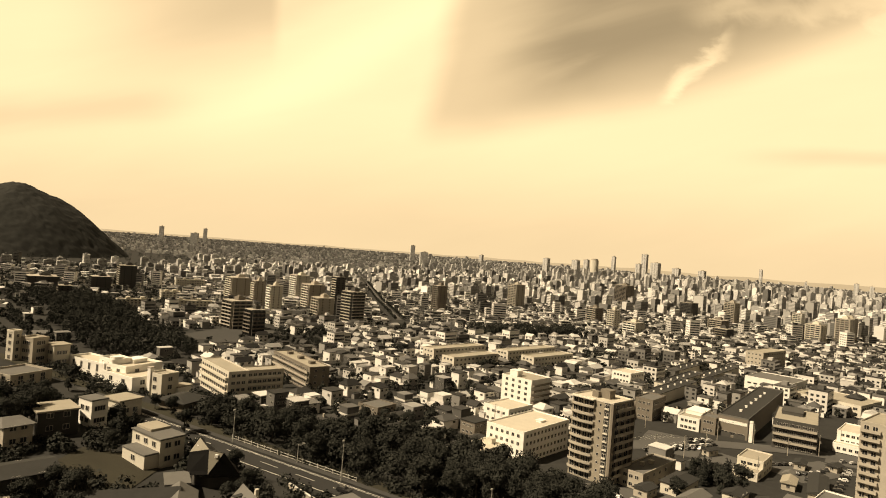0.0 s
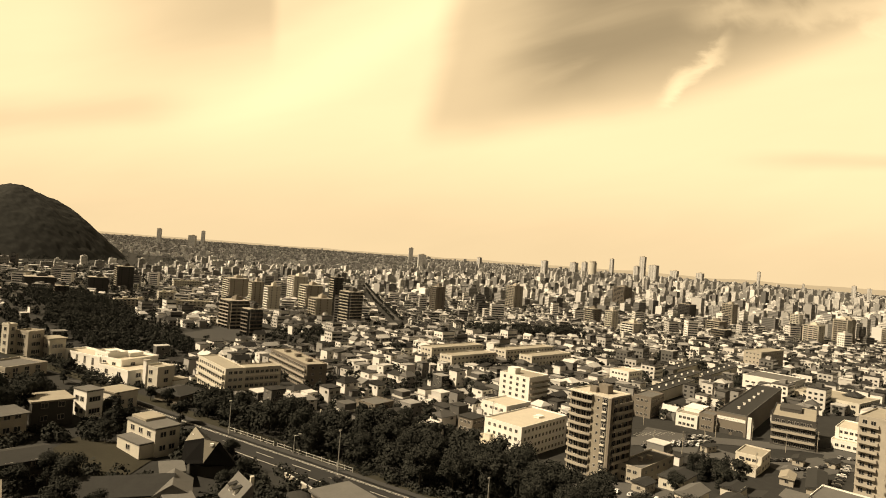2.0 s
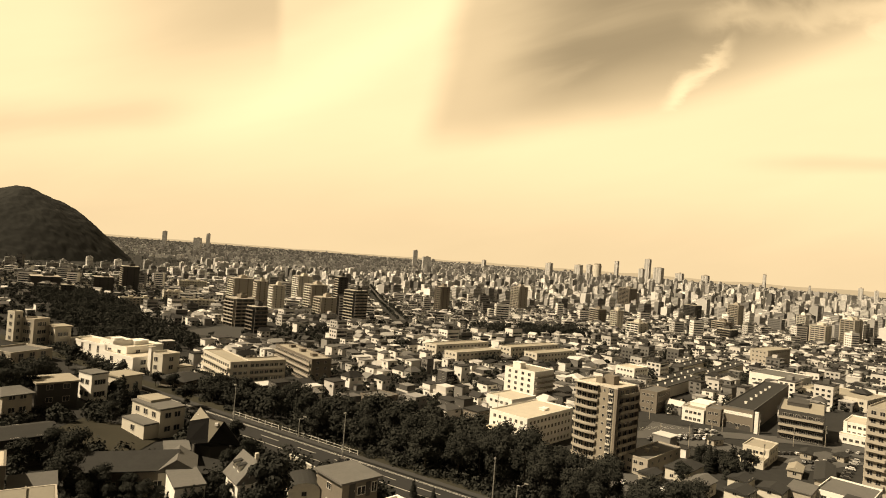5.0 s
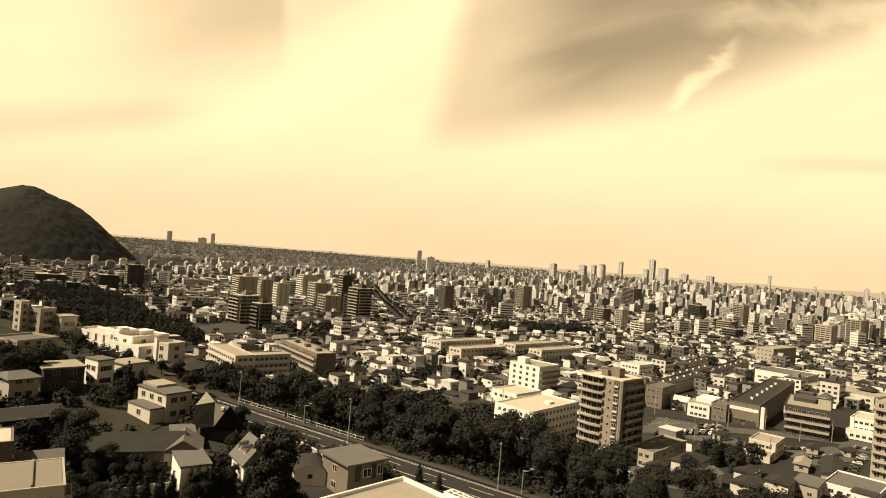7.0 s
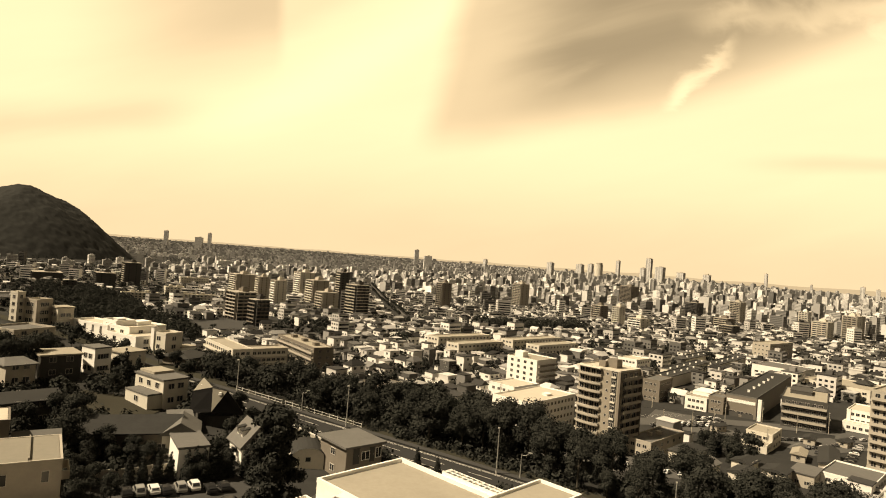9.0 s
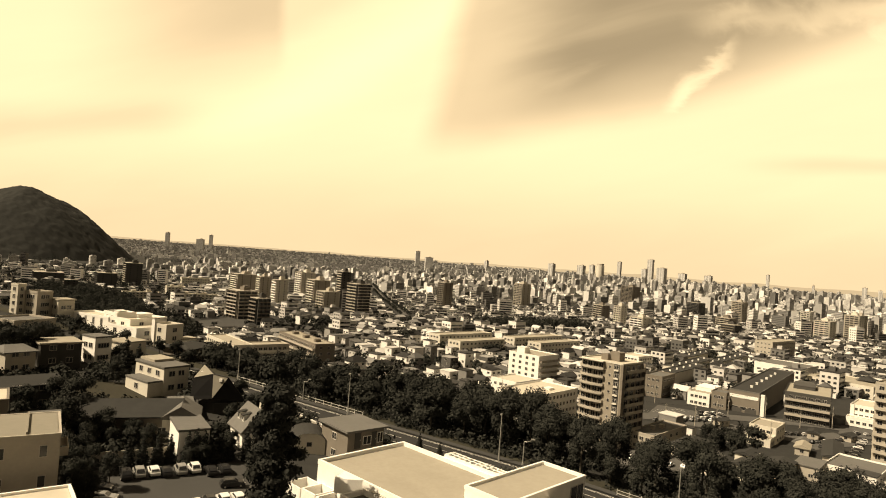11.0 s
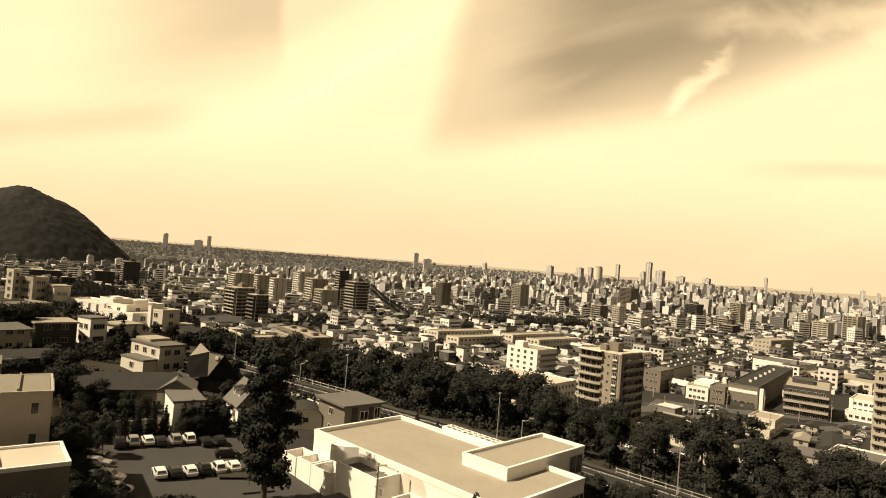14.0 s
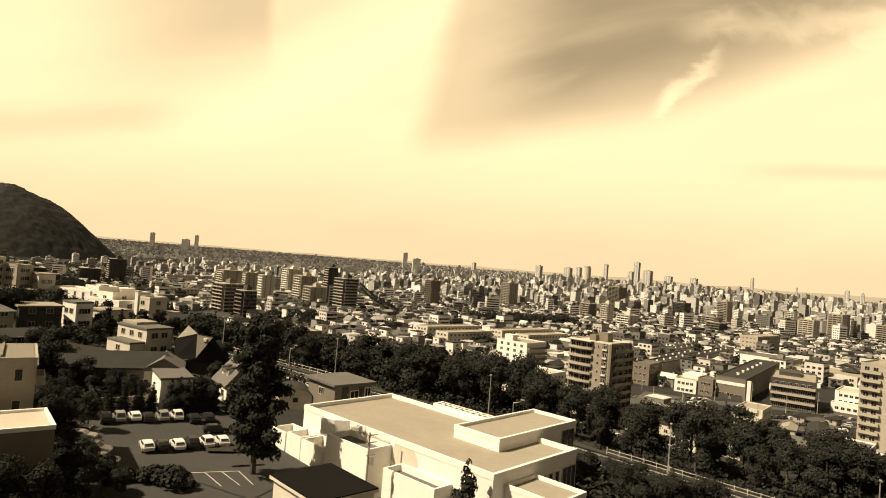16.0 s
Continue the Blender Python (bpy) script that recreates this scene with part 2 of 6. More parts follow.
class Geo:
    """Collects boxes and faces for one mesh."""

    def __init__(self):
        self.v, self.f, self.m = [], [], []

    def solid(self, points, faces, slot=0):
        k = len(self.v)
        self.v += [tuple(p) for p in points]
        self.f += [tuple(k + i for i in f) for f in faces]
        self.m += [slot] * len(faces)
        return self

    def box(self, x, y, z, sx, sy, sz, rot=0.0, slot=0):
        """A box whose base centre is x, y, z."""
        c, s = math.cos(rot), math.sin(rot)
        ring = [(-sx / 2, -sy / 2), (sx / 2, -sy / 2), (sx / 2, sy / 2), (-sx / 2, sy / 2)]
        pts = [(x + a * c - b * s, y + a * s + b * c, h) for h in (z, z + sz) for a, b in ring]
        return self.solid(pts, [(3, 2, 1, 0), (4, 5, 6, 7), (0, 1, 5, 4), (1, 2, 6, 5), (2, 3, 7, 6), (3, 0, 4, 7)], slot)

    def gable(self, x, y, z, sx, sy, rise, rot=0.0, slot=0, thick=0.2, inset=0.0):
        """A pitched roof with its ridge along x; inset draws the ridge's ends in for a hip."""
        c, s = math.cos(rot), math.sin(rot)
        low = [(-sx / 2, -sy / 2), (sx / 2, -sy / 2), (sx / 2, sy / 2), (-sx / 2, sy / 2)]
        top = [(-sx / 2 + inset, 0), (sx / 2 - inset, 0)]
        pts = [(a, b, z) for a, b in low] + [(a, b, z + thick) for a, b in low] + [(a, b, z + thick + rise) for a, b in top]
        pts = [(x + a * c - b * s, y + a * s + b * c, h) for a, b, h in pts]
        return self.solid(pts, [(3, 2, 1, 0), (0, 1, 5, 4), (1, 2, 6, 5), (2, 3, 7, 6), (3, 0, 4, 7), (4, 5, 9, 8), (6, 7, 8, 9), (5, 6, 9), (7, 4, 8)], slot)

    def tube(self, a, b, r0, r1, sides=8, slot=0):
        a, b = Vector(a), Vector(b)
        q = (b - a).to_track_quat("Z", "Y")
        pts = []
        for p, r in ((a, r0), (b, r1)):
            for k in range(sides):
                t = 2 * math.pi * k / sides
                pts.append(p + q @ Vector((r * math.cos(t), r * math.sin(t), 0)))
        faces = [(k, (k + 1) % sides, sides + (k + 1) % sides, sides + k) for k in range(sides)]
        return self.solid(pts, faces + [tuple(range(sides))[::-1], tuple(range(sides, 2 * sides))], slot)

    def mesh(self, name, *mats):
        me = bpy.data.meshes.new(name)
        me.from_pydata(self.v, [], self.f)
        for m in mats:
            me.materials.append(m)
        if len(mats) > 1:
            me.polygons.foreach_set("material_index", self.m)
        me.update()
        return me


def part(name, data, parent, label="", at=None, turn=0.0):
    """One mesh object under a thing or a part, at its place in the parent."""
    ob = new(name, data)
    ob.parent = parent
    if at:
        ob.matrix_local = pose(*at, 0, 0, turn)
    return tagged(ob, label)


def thing(name, x, y, z, rot, label, category, group="", kind=""):
    ob = new(name)
    ob.matrix_world = pose(x, y, z, 0, 0, rot)
    return tagged(ob, label, category, group, kind)


def smooth(a, b, x):
    t = min(1.0, max(0.0, (x - a) / (b - a)))
    return t * t * (3 - 2 * t)


def along(x, y):
    """Metres down the hill road, and across it towards the town."""
    return (x + 23) * 0.93 - (y - 136) * 0.37, (x + 23) * 0.37 + (y - 136) * 0.93


def off_road(u, s):
    return -23 + 0.93 * u + 0.37 * s, 136 - 0.37 * u + 0.93 * s


def ground(x, y):
    u, s = along(x, y)
    hill = 25 - 0.075 * max(-150, min(110, u)) - 0.04 * max(-140, min(0, s)) - 0.035 * max(0, min(70, u - 45)) * smooth(-30, -10, s)
    plain = -0.02 * (min(max(y, 250), 1100) - 250) + 53 * smooth(1900, 4900, math.hypot(x * 0.6, y))
    return hill + (plain - hill) * smooth(4, 84, s)


WINDOWS = {}


def window_mesh(w, h, bars=1, glazed=True, frame_of=None):
    """A framed window with its panes set back, in one closed sheet."""
    key = (w, h, bars, glazed, frame_of)
    if key not in WINDOWS:
        g, e = Geo(), 0.08
        xs = [-w / 2, -w / 2 + e]
        for k in range(bars):
            m = -w / 2 + w * (k + 1) / (bars + 1)
            xs += [m - e / 2, m + e / 2]
        xs += [w / 2 - e, w / 2]
        zs = [-h / 2, -h / 2 + e, h / 2 - e, h / 2]
        n = len(xs)
        pts = [(x, -0.1, z) for z in zs for x in xs]
        faces, panes = [], []
        for j in range(3):
            for i in range(n - 1):
                a, b, c, d = j * n + i, j * n + i + 1, (j + 1) * n + i + 1, (j + 1) * n + i
                if j == 1 and i % 2 == 1:
                    k = len(pts)
                    pts += [(pts[q][0], -0.03, pts[q][2]) for q in (a, b, c, d)]
                    faces += [(a, b, k + 1, k), (b, c, k + 2, k + 1), (c, d, k + 3, k + 2), (d, a, k, k + 3)]
                    panes.append((k, k + 1, k + 2, k + 3))
                else:
                    faces.append((a, b, c, d))
        k = len(pts)
        rim = (0, n - 1, 4 * n - 1, 3 * n)
        pts += [(pts[q][0], 0.02, pts[q][2]) for q in rim]
        faces += [(rim[(q + 1) % 4], rim[q], k + q, k + (q + 1) % 4) for q in range(4)]
        g.solid(pts, faces)
        if glazed:
            g.f += panes
            g.m += [1] * len(panes)
        WINDOWS[key] = g.mesh("window", frame_of or FRAME, GLASS)
    return WINDOWS[key]


def pane_window(root, w, h, bars, at, turn=0.0, frame_of=None):
    """A window of its own: a frame, and each pane set in it."""
    e = 0.08
    key = ("pane", w, h, bars)
    if key not in WINDOWS:
        WINDOWS[key] = Geo().box(0, -0.03, -h / 2 + e * 0.8, (w - e) / (bars + 1) - e * 0.7, 0.04, h - 1.6 * e).mesh("pane", GLASS)
    ob = part("window", window_mesh(w, h, bars, False, frame_of), root, at=at, turn=turn)
    for k in range(bars + 1):
        part("pane", WINDOWS[key], ob, at=(-w / 2 + e / 2 + (w - e) * (k + 0.5) / (bars + 1), 0, 0))
    return ob


def door(root, w, h, at, turn=0.0, material=None):
    leaf = part("door", Geo().box(0, -0.04, 0, w, 0.1, h).box(0, -0.06, h, w + 0.2, 0.16, 0.1).mesh("door", material or DARK), root, at=at, turn=turn)
    part("door_handle", Geo().box(w * 0.36, -0.12, h * 0.48, 0.05, 0.06, 0.25).mesh("door_handle", METAL), leaf, "steel handle")


def on_face(face, a, w, d):
    """The place on a wall: face 0 looks to -y, 1 to +x, 2 to +y, 3 to -x."""
    return ((a, -d / 2), (w / 2, a), (-a, d / 2), (-w / 2, -a))[face]


def windows(root, face, w, d, first, step, floors, spots, size, bars=1, near=False):
    for f in range(floors):
        for a in spots:
            x, y = on_face(face, a, w, d)
            if near:
                pane_window(root, *size, bars, (x, y, first + f * step), 90 * face)
                continue
            part("window", window_mesh(*size, bars), root, at=(x, y, first + f * step), turn=90 * face)


def spread(length, count, edge=1.2):
    return [-length / 2 + edge + (length - 2 * edge) * (k + 0.5) / count for k in range(count)]


def parapet(w, d, z, high=0.6, thick=0.25):
    g = Geo()
    g.box(0, -d / 2 + thick / 2, z, w, thick, high).box(0, d / 2 - thick / 2, z, w, thick, high)
    g.box(-w / 2 + thick / 2, 0, z, thick, d - 2 * thick, high).box(w / 2 - thick / 2, 0, z, thick, d - 2 * thick, high)
    return g


FOOT = 4.0


def block(name, x, y, rot, w, d, top, floors, label, category="building", wall=CREAM, roof=ROOFTAN, faces=None, size=(1.5, 1.3), rim=0.6,
          balcony=(), rail=CREAM, ledge=None, head=None, group="", base=None):
    """A flat-roofed building: walls, roof, parapet, windows, balconies and roof houses."""
    z = ground(x, y) if base is None else base
    h = top - z - rim
    root = thing(name, x, y, z, rot, label, category, group)
    part("wall", Geo().box(0, 0, -FOOT, w, d, h + FOOT).mesh("wall", wall), root)
    part("roof", Geo().box(0, 0, h, w - 0.5, d - 0.5, 0.08).mesh("roof", roof), root)
    part("parapet", parapet(w + 0.12, d + 0.12, h - 0.05, rim + 0.05).mesh("parapet", ledge or wall), root)
    step = h / floors
    for face, count in (faces or {}).items():
        length = w if face in (0, 2) else d
        windows(root, face, w, d, step * 0.52, step, floors, spread(length, count), size)
    for face, a0, a1, deep in balcony:
        for f in range(1, floors):
            g = Geo()
            mid, run = (a0 + a1) / 2, a1 - a0
            g.box(mid, -deep / 2, 0, run, deep, 0.16)
            g.box(mid, -deep + 0.05, 0.16, run, 0.1, 0.95)
            g.box(a0 + 0.05, -deep / 2, 0.16, 0.1, deep - 0.1, 0.95).box(a1 - 0.05, -deep / 2, 0.16, 0.1, deep - 0.1, 0.95)
            px, py = on_face(face, 0, w, d)
            part("balcony", g.mesh("balcony", rail), root, at=(px, py, f * step), turn=90 * face)
    for hx, hy, hw, hd, hh in head or ():
        part("roof_house", Geo().box(hx, hy, h, hw, hd, hh).box(hx, hy, h + hh, hw + 0.3, hd + 0.3, 0.15).mesh("roof_house", wall), root)
    return root


# ---- ground and roads ----


def make_ground():
    g = Geo()
    rings, spokes = 190, 200
    radii = [8 * (4960 / 8) ** (k / (rings - 1)) for k in range(rings)]
    pts = [(0, 20, ground(0, 20))]
    for r in radii:
        for k in range(spokes):
            t = 2 * math.pi * k / spokes
            x, y = r * math.sin(t), 20 + r * math.cos(t)
            pts.append((x, y, ground(x, y)))
    faces = [(0, 1 + (k + 1) % spokes, 1 + k) for k in range(spokes)]
    for j in range(rings - 1):
        a, b = 1 + j * spokes, 1 + (j + 1) * spokes
        for k in range(spokes):
            m = (k + 1) % spokes
            faces.append((a + k, a + m, b + m, b + k))
    ob = new("ground", g.solid(pts, faces).mesh("ground", EARTH))
    ob.data.polygons.foreach_set("use_smooth", [True] * len(ob.data.polygons))
    tagged(ob, "grey-brown town ground with worn patches", "ground", kind="structure")


make_ground()


def strip(name, line, half, lift, material, label="", category="", kind="structure", parent=None, cut=6.0):
    """A flat band along a line of plan points, laid on the ground."""
    g, row = Geo(), []
    for (x0, y0), (x1, y1) in zip(line, line[1:]):
        n = max(1, int(math.hypot(x1 - x0, y1 - y0) / cut))
        row += [(x0 + (x1 - x0) * k / n, y0 + (y1 - y0) * k / n) for k in range(n)]
    row.append(line[-1])
    pts = []
    wide = max(1, int(half / 4))
    for k, (x, y) in enumerate(row):
        x0, y0 = row[max(0, k - 1)]
        x1, y1 = row[min(len(row) - 1, k + 1)]
        l = math.hypot(x1 - x0, y1 - y0)
        nx, ny = -(y1 - y0) / l, (x1 - x0) / l
        for j in range(2 * wide + 1):
            e = half * (j / wide - 1)
            pts.append((x + nx * e, y + ny * e, ground(x + nx * e, y + ny * e) + lift))
    m = 2 * wide + 1
    faces = [(k * m + j, k * m + j + m, k * m + j + m + 1, k * m + j + 1)[::-1] for k in range(len(row) - 1) for j in range(m - 1)]
    g.solid(pts, [f[::-1] for f in faces])
    me = g.mesh(name, material)
    if parent:
        return part(name, me, parent)
    return tagged(new(name, me), label, category, kind=kind)


def hill_line(s, u0, u1):
    return [off_road(u0, s), off_road(u1, s)]


hill_road = strip("road", hill_line(-5.3, -72, 140), 5.4, 0.1, ASPHALT, "worn dark asphalt hill road with painted lanes", "road")
for s_line, wide in ((-0.9, 0.1), (-7.6, 0.1), (-1.4, 0.06)):
    strip("lane_line", hill_line(s_line, -72, 140), wide, 0.13, LINE, parent=hill_road)
for k in range(-7, 14):
    strip("lane_dash", hill_line(-4.2, k * 10.0, k * 10.0 + 5), 0.09, 0.13, LINE, parent=hill_road)
strip("pavement", hill_line(1.1, -72, 140), 0.9, 0.22, YARD, "narrow concrete pavement beside the hill road", "pavement")
strip("verge", hill_line(4.0, -150, 140), 1.9, 0.16, GRASS, "dry grass verge along the slope", "verge")
strip("avenue", [(-73, 760), (-253, 1620), (-360, 2130)], 3.6, 0.3, PAVE, "broad straight avenue running to the distance", "road", cut=30)
strip("town_road", [(60, 268), (118, 290), (160, 290), (200, 276), (330, 238)], 6, 0.2, PAVE, "asphalt street through the town", "road")
town_lot = strip("parking_lot", [(92, 268), (108, 300)], 13, 0.14, PAVE, "open asphalt car park in the town", "car park")
for k in range(9):
    strip("bay_line", [(86 + 2.6 * k, 276 + 1.6 * k), (89 + 2.6 * k, 271.5 + 1.6 * k)], 0.08, 0.24, LINE, parent=town_lot, cut=2.0)
    strip("bay_line", [(84 + 2.6 * k, 290 + 1.2 * k), (87 + 2.6 * k, 285.5 + 1.2 * k)], 0.08, 0.24, LINE, parent=town_lot, cut=2.0)
field = strip("playing_field", [(-196, 474), (-186, 560)], 26, 0.12, YARD, "bare earth playing field", "field")
strip("nursery_lot", [(104, 252), (124, 268)], 9, 0.14, PAVE, "asphalt lot crowded with vehicles", "car park")
strip("side_lot", [(132, 250), (166, 268)], 9, 0.14, PAVE, "asphalt lot with parked cars", "car park")
strip("tower_forecourt", [(30, 214), (84, 208)], 9, 0.14, PAVE, "asphalt forecourt below the apartment tower", "car park")
strip("hospital_lot", [(170, 285), (196, 268)], 12, 0.14, PAVE, "asphalt lot with parked cars", "car park")
car_park = strip("car_park", [(-43, 68), (-32, 98)], 12, 0.1, YARD, "asphalt car park with white bay lines", "car park")
strip("drive", [(-24, 70), (-16, 96)], 5, 0.14, YARD, "asphalt drive beside the white building", "drive")
strip("forecourt", [(-46, 55), (-6, 67)], 11.5, 0.06, YARD, "worn asphalt forecourt", "yard")
strip("lawn", [(-79, 121), (-60, 121)], 9.0, 0.15, LAWN, "dry lawn between the hill houses", "lawn")

for line in ([(-26.5, 73.7), (-23.3, 70.6)], [(-24.7, 74.6), (-21.6, 71.7)], [(-28.4, 72.3), (-23.2, 75.8)], [(-23.2, 75.8), (-20.4, 72.6)]):
    strip("bay_line", line, 0.06, 0.16, LINE, parent=car_park, cut=2.0)
strip("planting_island", [(-29.4, 81.0), (-25.2, 83.2)], 1.3, 0.4, GRASS, "raised wedge of dry grass in the car park", "planting", cut=2.0)
strip("kerb", [(-24.6, 76.8), (-21.4, 79.4)], 0.3, 0.4, YARD, "raised concrete kerb beside the tall poplar", "kerb", cut=2.0)
strip("clinic_lot", [(-104, 174), (-90, 168)], 5.5, 0.14, YARD, "asphalt lot with parked cars below the clinic", "car park")

# ---- white flat-roofed building on the hill ----


def white_building():
    x, y, rot, w, d, roof = -0.97, 83.85, 48.34, 16.42, 33.56, 30.45
    z = 22.5
    root = thing("white_building", x, y, z, rot, "white rendered two-storey building with stepped flat roofs", "building")
    h = roof - z
    part("wall", Geo().box(0, 0, -3, w, d, h + 3).mesh("wall", WHITE), root)
    part("roof", Geo().box(0, 0, h, w - 0.9, d - 0.9, 0.06).mesh("roof", ROOFTAN), root, "tan membrane roof")
    part("parapet", parapet(w + 0.1, d + 0.1, h - 0.05, 0.65, 0.4).mesh("parapet", WHITE), root)
    # raised roof block at the far end
    bx, by, bw, bd = 8.56, -7.63, 17.43, 7.2
    part("upper_block", Geo().box(bx, by, h, bw, bd, 1.2).box(w / 2 + 4.4, by, -3, 8.5, bd - 0.02, h + 3).mesh("upper_block", WHITE), root)
    part("upper_roof", Geo().box(bx, by, h + 1.2, bw - 0.8, bd - 0.8, 0.06).mesh("upper_roof", ROOFTAN), root)
    rim = parapet(bw + 0.1, bd + 0.1, h + 1.15, 0.5, 0.35)
    up = part("upper_parapet", rim.mesh("upper_parapet", WHITE), root, at=(bx, by, 0))
    up.matrix_local = pose(bx, by, 0)
    # lower terraces on the sunlit side
    for tx, ty, tw, td, th in ((-w / 2 - 1.9, 2.5, 3.8, 7.8, 6.85), (-w / 2 - 1.4, -7.25, 2.8, 8.1, 5.13)):
        part("terrace", Geo().box(tx, ty, -3, tw, td, th + 3).mesh("terrace", WHITE), root)
        part("terrace_floor", Geo().box(tx, ty, th, tw - 0.5, td - 0.5, 0.06).mesh("terrace_floor", ROOFMID), root)
        tp = part("terrace_parapet", parapet(tw, td, th, 0.8, 0.25).mesh("terrace_parapet", WHITE), root)
        tp.matrix_local = pose(tx, ty, 0)
    ax, ay, aw, ad = -3.4, -d / 2 - 3.25, 5.5, 6.5
    part("annex", Geo().box(ax, ay, -3, aw, ad, 9.75).mesh("annex", WHITE), root)
    part("annex_roof", Geo().box(ax, ay, 6.75, aw - 0.5, ad - 0.5, 0.06).mesh("annex_roof", ROOFTAN), root)
    part("annex_parapet", parapet(aw + 0.1, ad + 0.1, 6.7, 0.5, 0.3).mesh("annex_parapet", WHITE), root, at=(ax, ay, 0))
    # walled yards
    for k, (yx, yy, yw, yd, yh) in enumerate(((-w / 2 - 1.75, 17.4, 3.4, 3.4, 5.4), (-w / 2 - 1.75, 13.8, 3.4, 3.2, 5.6), (-w / 2 - 1.75, 9.8, 3.5, 4.4, 5.5))):
        yp = part("yard_wall", parapet(yw, yd, -2, yh + 2, 0.22).mesh("yard_wall", WHITE), root)
        yp.matrix_local = pose(yx, yy, 0)
    # roof light grille along the far edge
    part("light_well", Geo().box(w / 2 + 0.95, 2.2, -3, 1.8, 10.6, h + 2.9).mesh("light_well", WHITE), root)
    grille = part("roof_light", parapet(2.0, 10.8, h - 0.1, 1.15, 0.18).mesh("roof_light", WHITE), root, "white framed roof light with square panes")
    grille.matrix_local = pose(w / 2 + 1.0, 2.2, 0)
    for k in range(10):
        part("glazing_bar", Geo().box(0, -4.86 + 1.08 * k, h + 0.9, 1.7, 0.2, 0.18).mesh("glazing_bar", WHITE), grille)
        if k < 9:
            part("pane", Geo().box(0, -4.32 + 1.08 * k, h + 0.92, 1.64, 0.84, 0.05).mesh("pane", ROOFMID if k % 3 else ROOFTAN), grille, "dusty wired glass")
    part("glazing_rail", Geo().box(0, 0, h + 0.91, 0.18, 10.4, 0.16).mesh("glazing_rail", WHITE), grille)
    # drain pipes, vents and a coping step at the shaded end
    part("stair_head", Geo().solid([(a, b, c) for c in (6.6, 8.62) for a, b in ((-w / 2 + 0.1, 6.5), (-w / 2 + 0.1, 10.6), (-w / 2 - 2.4, 9.6), (-w / 2 - 1.5, 8.0))], [(0, 1, 2, 3), (7, 6, 5, 4), (0, 4, 5, 1), (1, 5, 6, 2), (2, 6, 7, 3), (3, 7, 4, 0)]).mesh("stair_head", WHITE), root)
    for py in (-3.2, 8.0):
        part("drain_pipe", Geo().tube((-w / 2 - 0.1, py, -1), (-w / 2 - 0.1, py, h - 0.6), 0.06, 0.06, 6).mesh("drain_pipe", METAL), root)
    for k in range(14):
        part("coping_tile", Geo().box(-w / 2 - 0.1, -0.9 + 0.42 * k, 7.7, 0.3, 0.3, 0.16).mesh("coping_tile", CREAM), root)
    # irregular cream patch set just off the wall
    rim_pts = [(-w / 2 - 0.012, -3.6 + 2.3 * math.cos(k * 0.4189) * (1 + 0.16 * math.sin(k * 2.7)), 6.6 + 1.75 * math.sin(k * 0.4189) * (1 + 0.12 * math.cos(k * 3.1))) for k in range(15)]
    part("weathered_patch", Geo().solid(rim_pts, [tuple(range(15))[::-1]]).mesh("weathered_patch", CREAM), root, "irregular patch of cream render")
    door(root, 1.0, 2.1, (-w / 2 - 3.55, 3.1, 0.2), 270)
    # windows on the shaded end
    pane_window(root, 3.0, 5.0, 2, (6.6, -d / 2, 4.3))
    pane_window(root, 3.2, 2.6, 1, (bx + 6.6, by - bd / 2, h - 0.6))
    for wx in (0.2, 1.6, 3.0):
        pane_window(root, 0.8, 1.7, 0, (wx + 1.0, -d / 2, 5.8))
    for wy in (11.5, 0.3, -12.2):
        pane_window(root, 1.2, 1.4, 0, (-w / 2, wy, 5.0), 270)
    return root


white_building()


def gable_house(x, y, rot, w, d, eaves, rise, label, wall=CREAM, roof=ROOFMID, hip=0.0, over=0.5, faces=(2, 1, 2, 1), z=None, name="house", dormer=False, group=""):
    z = ground(x, y) if z is None else z
    root = thing(name, x, y, z, rot, label, "house", group)
    g = Geo().box(0, 0, -FOOT, w, d, eaves + FOOT)
    if not hip:
        for sx in (-w / 2 + 0.01, w / 2 - 0.01):
            g.solid([(sx, -d / 2, eaves), (sx, d / 2, eaves), (sx, 0, eaves + rise)], [(0, 1, 2)])
    part("wall", g.mesh("wall", wall), root)
    part("roof", Geo().gable(0, 0, eaves, w + 2 * over, d + 2 * over, rise, inset=hip).mesh("roof", roof), root)
    floors = 2 if eaves > 4.2 else 1
    for face, count in enumerate(faces):
        if count:
            windows(root, face, w, d, 1.6, 2.7, floors, spread(w if face in (0, 2) else d, count, 0.7), (1.3, 1.2), near=y < 200)
    if dormer:
        for a in (-w * 0.2, w * 0.15):
            lid = part("dormer", Geo().box(a, -d * 0.26, eaves + 0.9, 0.85, 1.5, 1.65).mesh("dormer", wall), root)
            part("dormer_roof", Geo().solid([(a + p * 0.56, q, r + t) for t in (0, 0.12) for p, q, r in ((-1, -d * 0.26 - 1.0, eaves + 2.5), (1, -d * 0.26 - 1.0, eaves + 2.5), (1, -d * 0.26 + 0.9, eaves + 2.8), (-1, -d * 0.26 + 0.9, eaves + 2.8))],
                 [(3, 2, 1, 0), (4, 5, 6, 7), (0, 1, 5, 4), (1, 2, 6, 5), (2, 3, 7, 6), (3, 0, 4, 7)]).mesh("dormer_roof", ROOFDARK), lid, "dark sheet lid")
            part("window", window_mesh(0.6, 0.8, 0), lid, at=(a, -d * 0.26 - 0.75, eaves + 2.05))
        part("chimney", Geo().box(w * 0.3, 0.5, eaves + rise - 0.8, 0.6, 0.6, 1.8).mesh("chimney", CREAM), root)
    return root


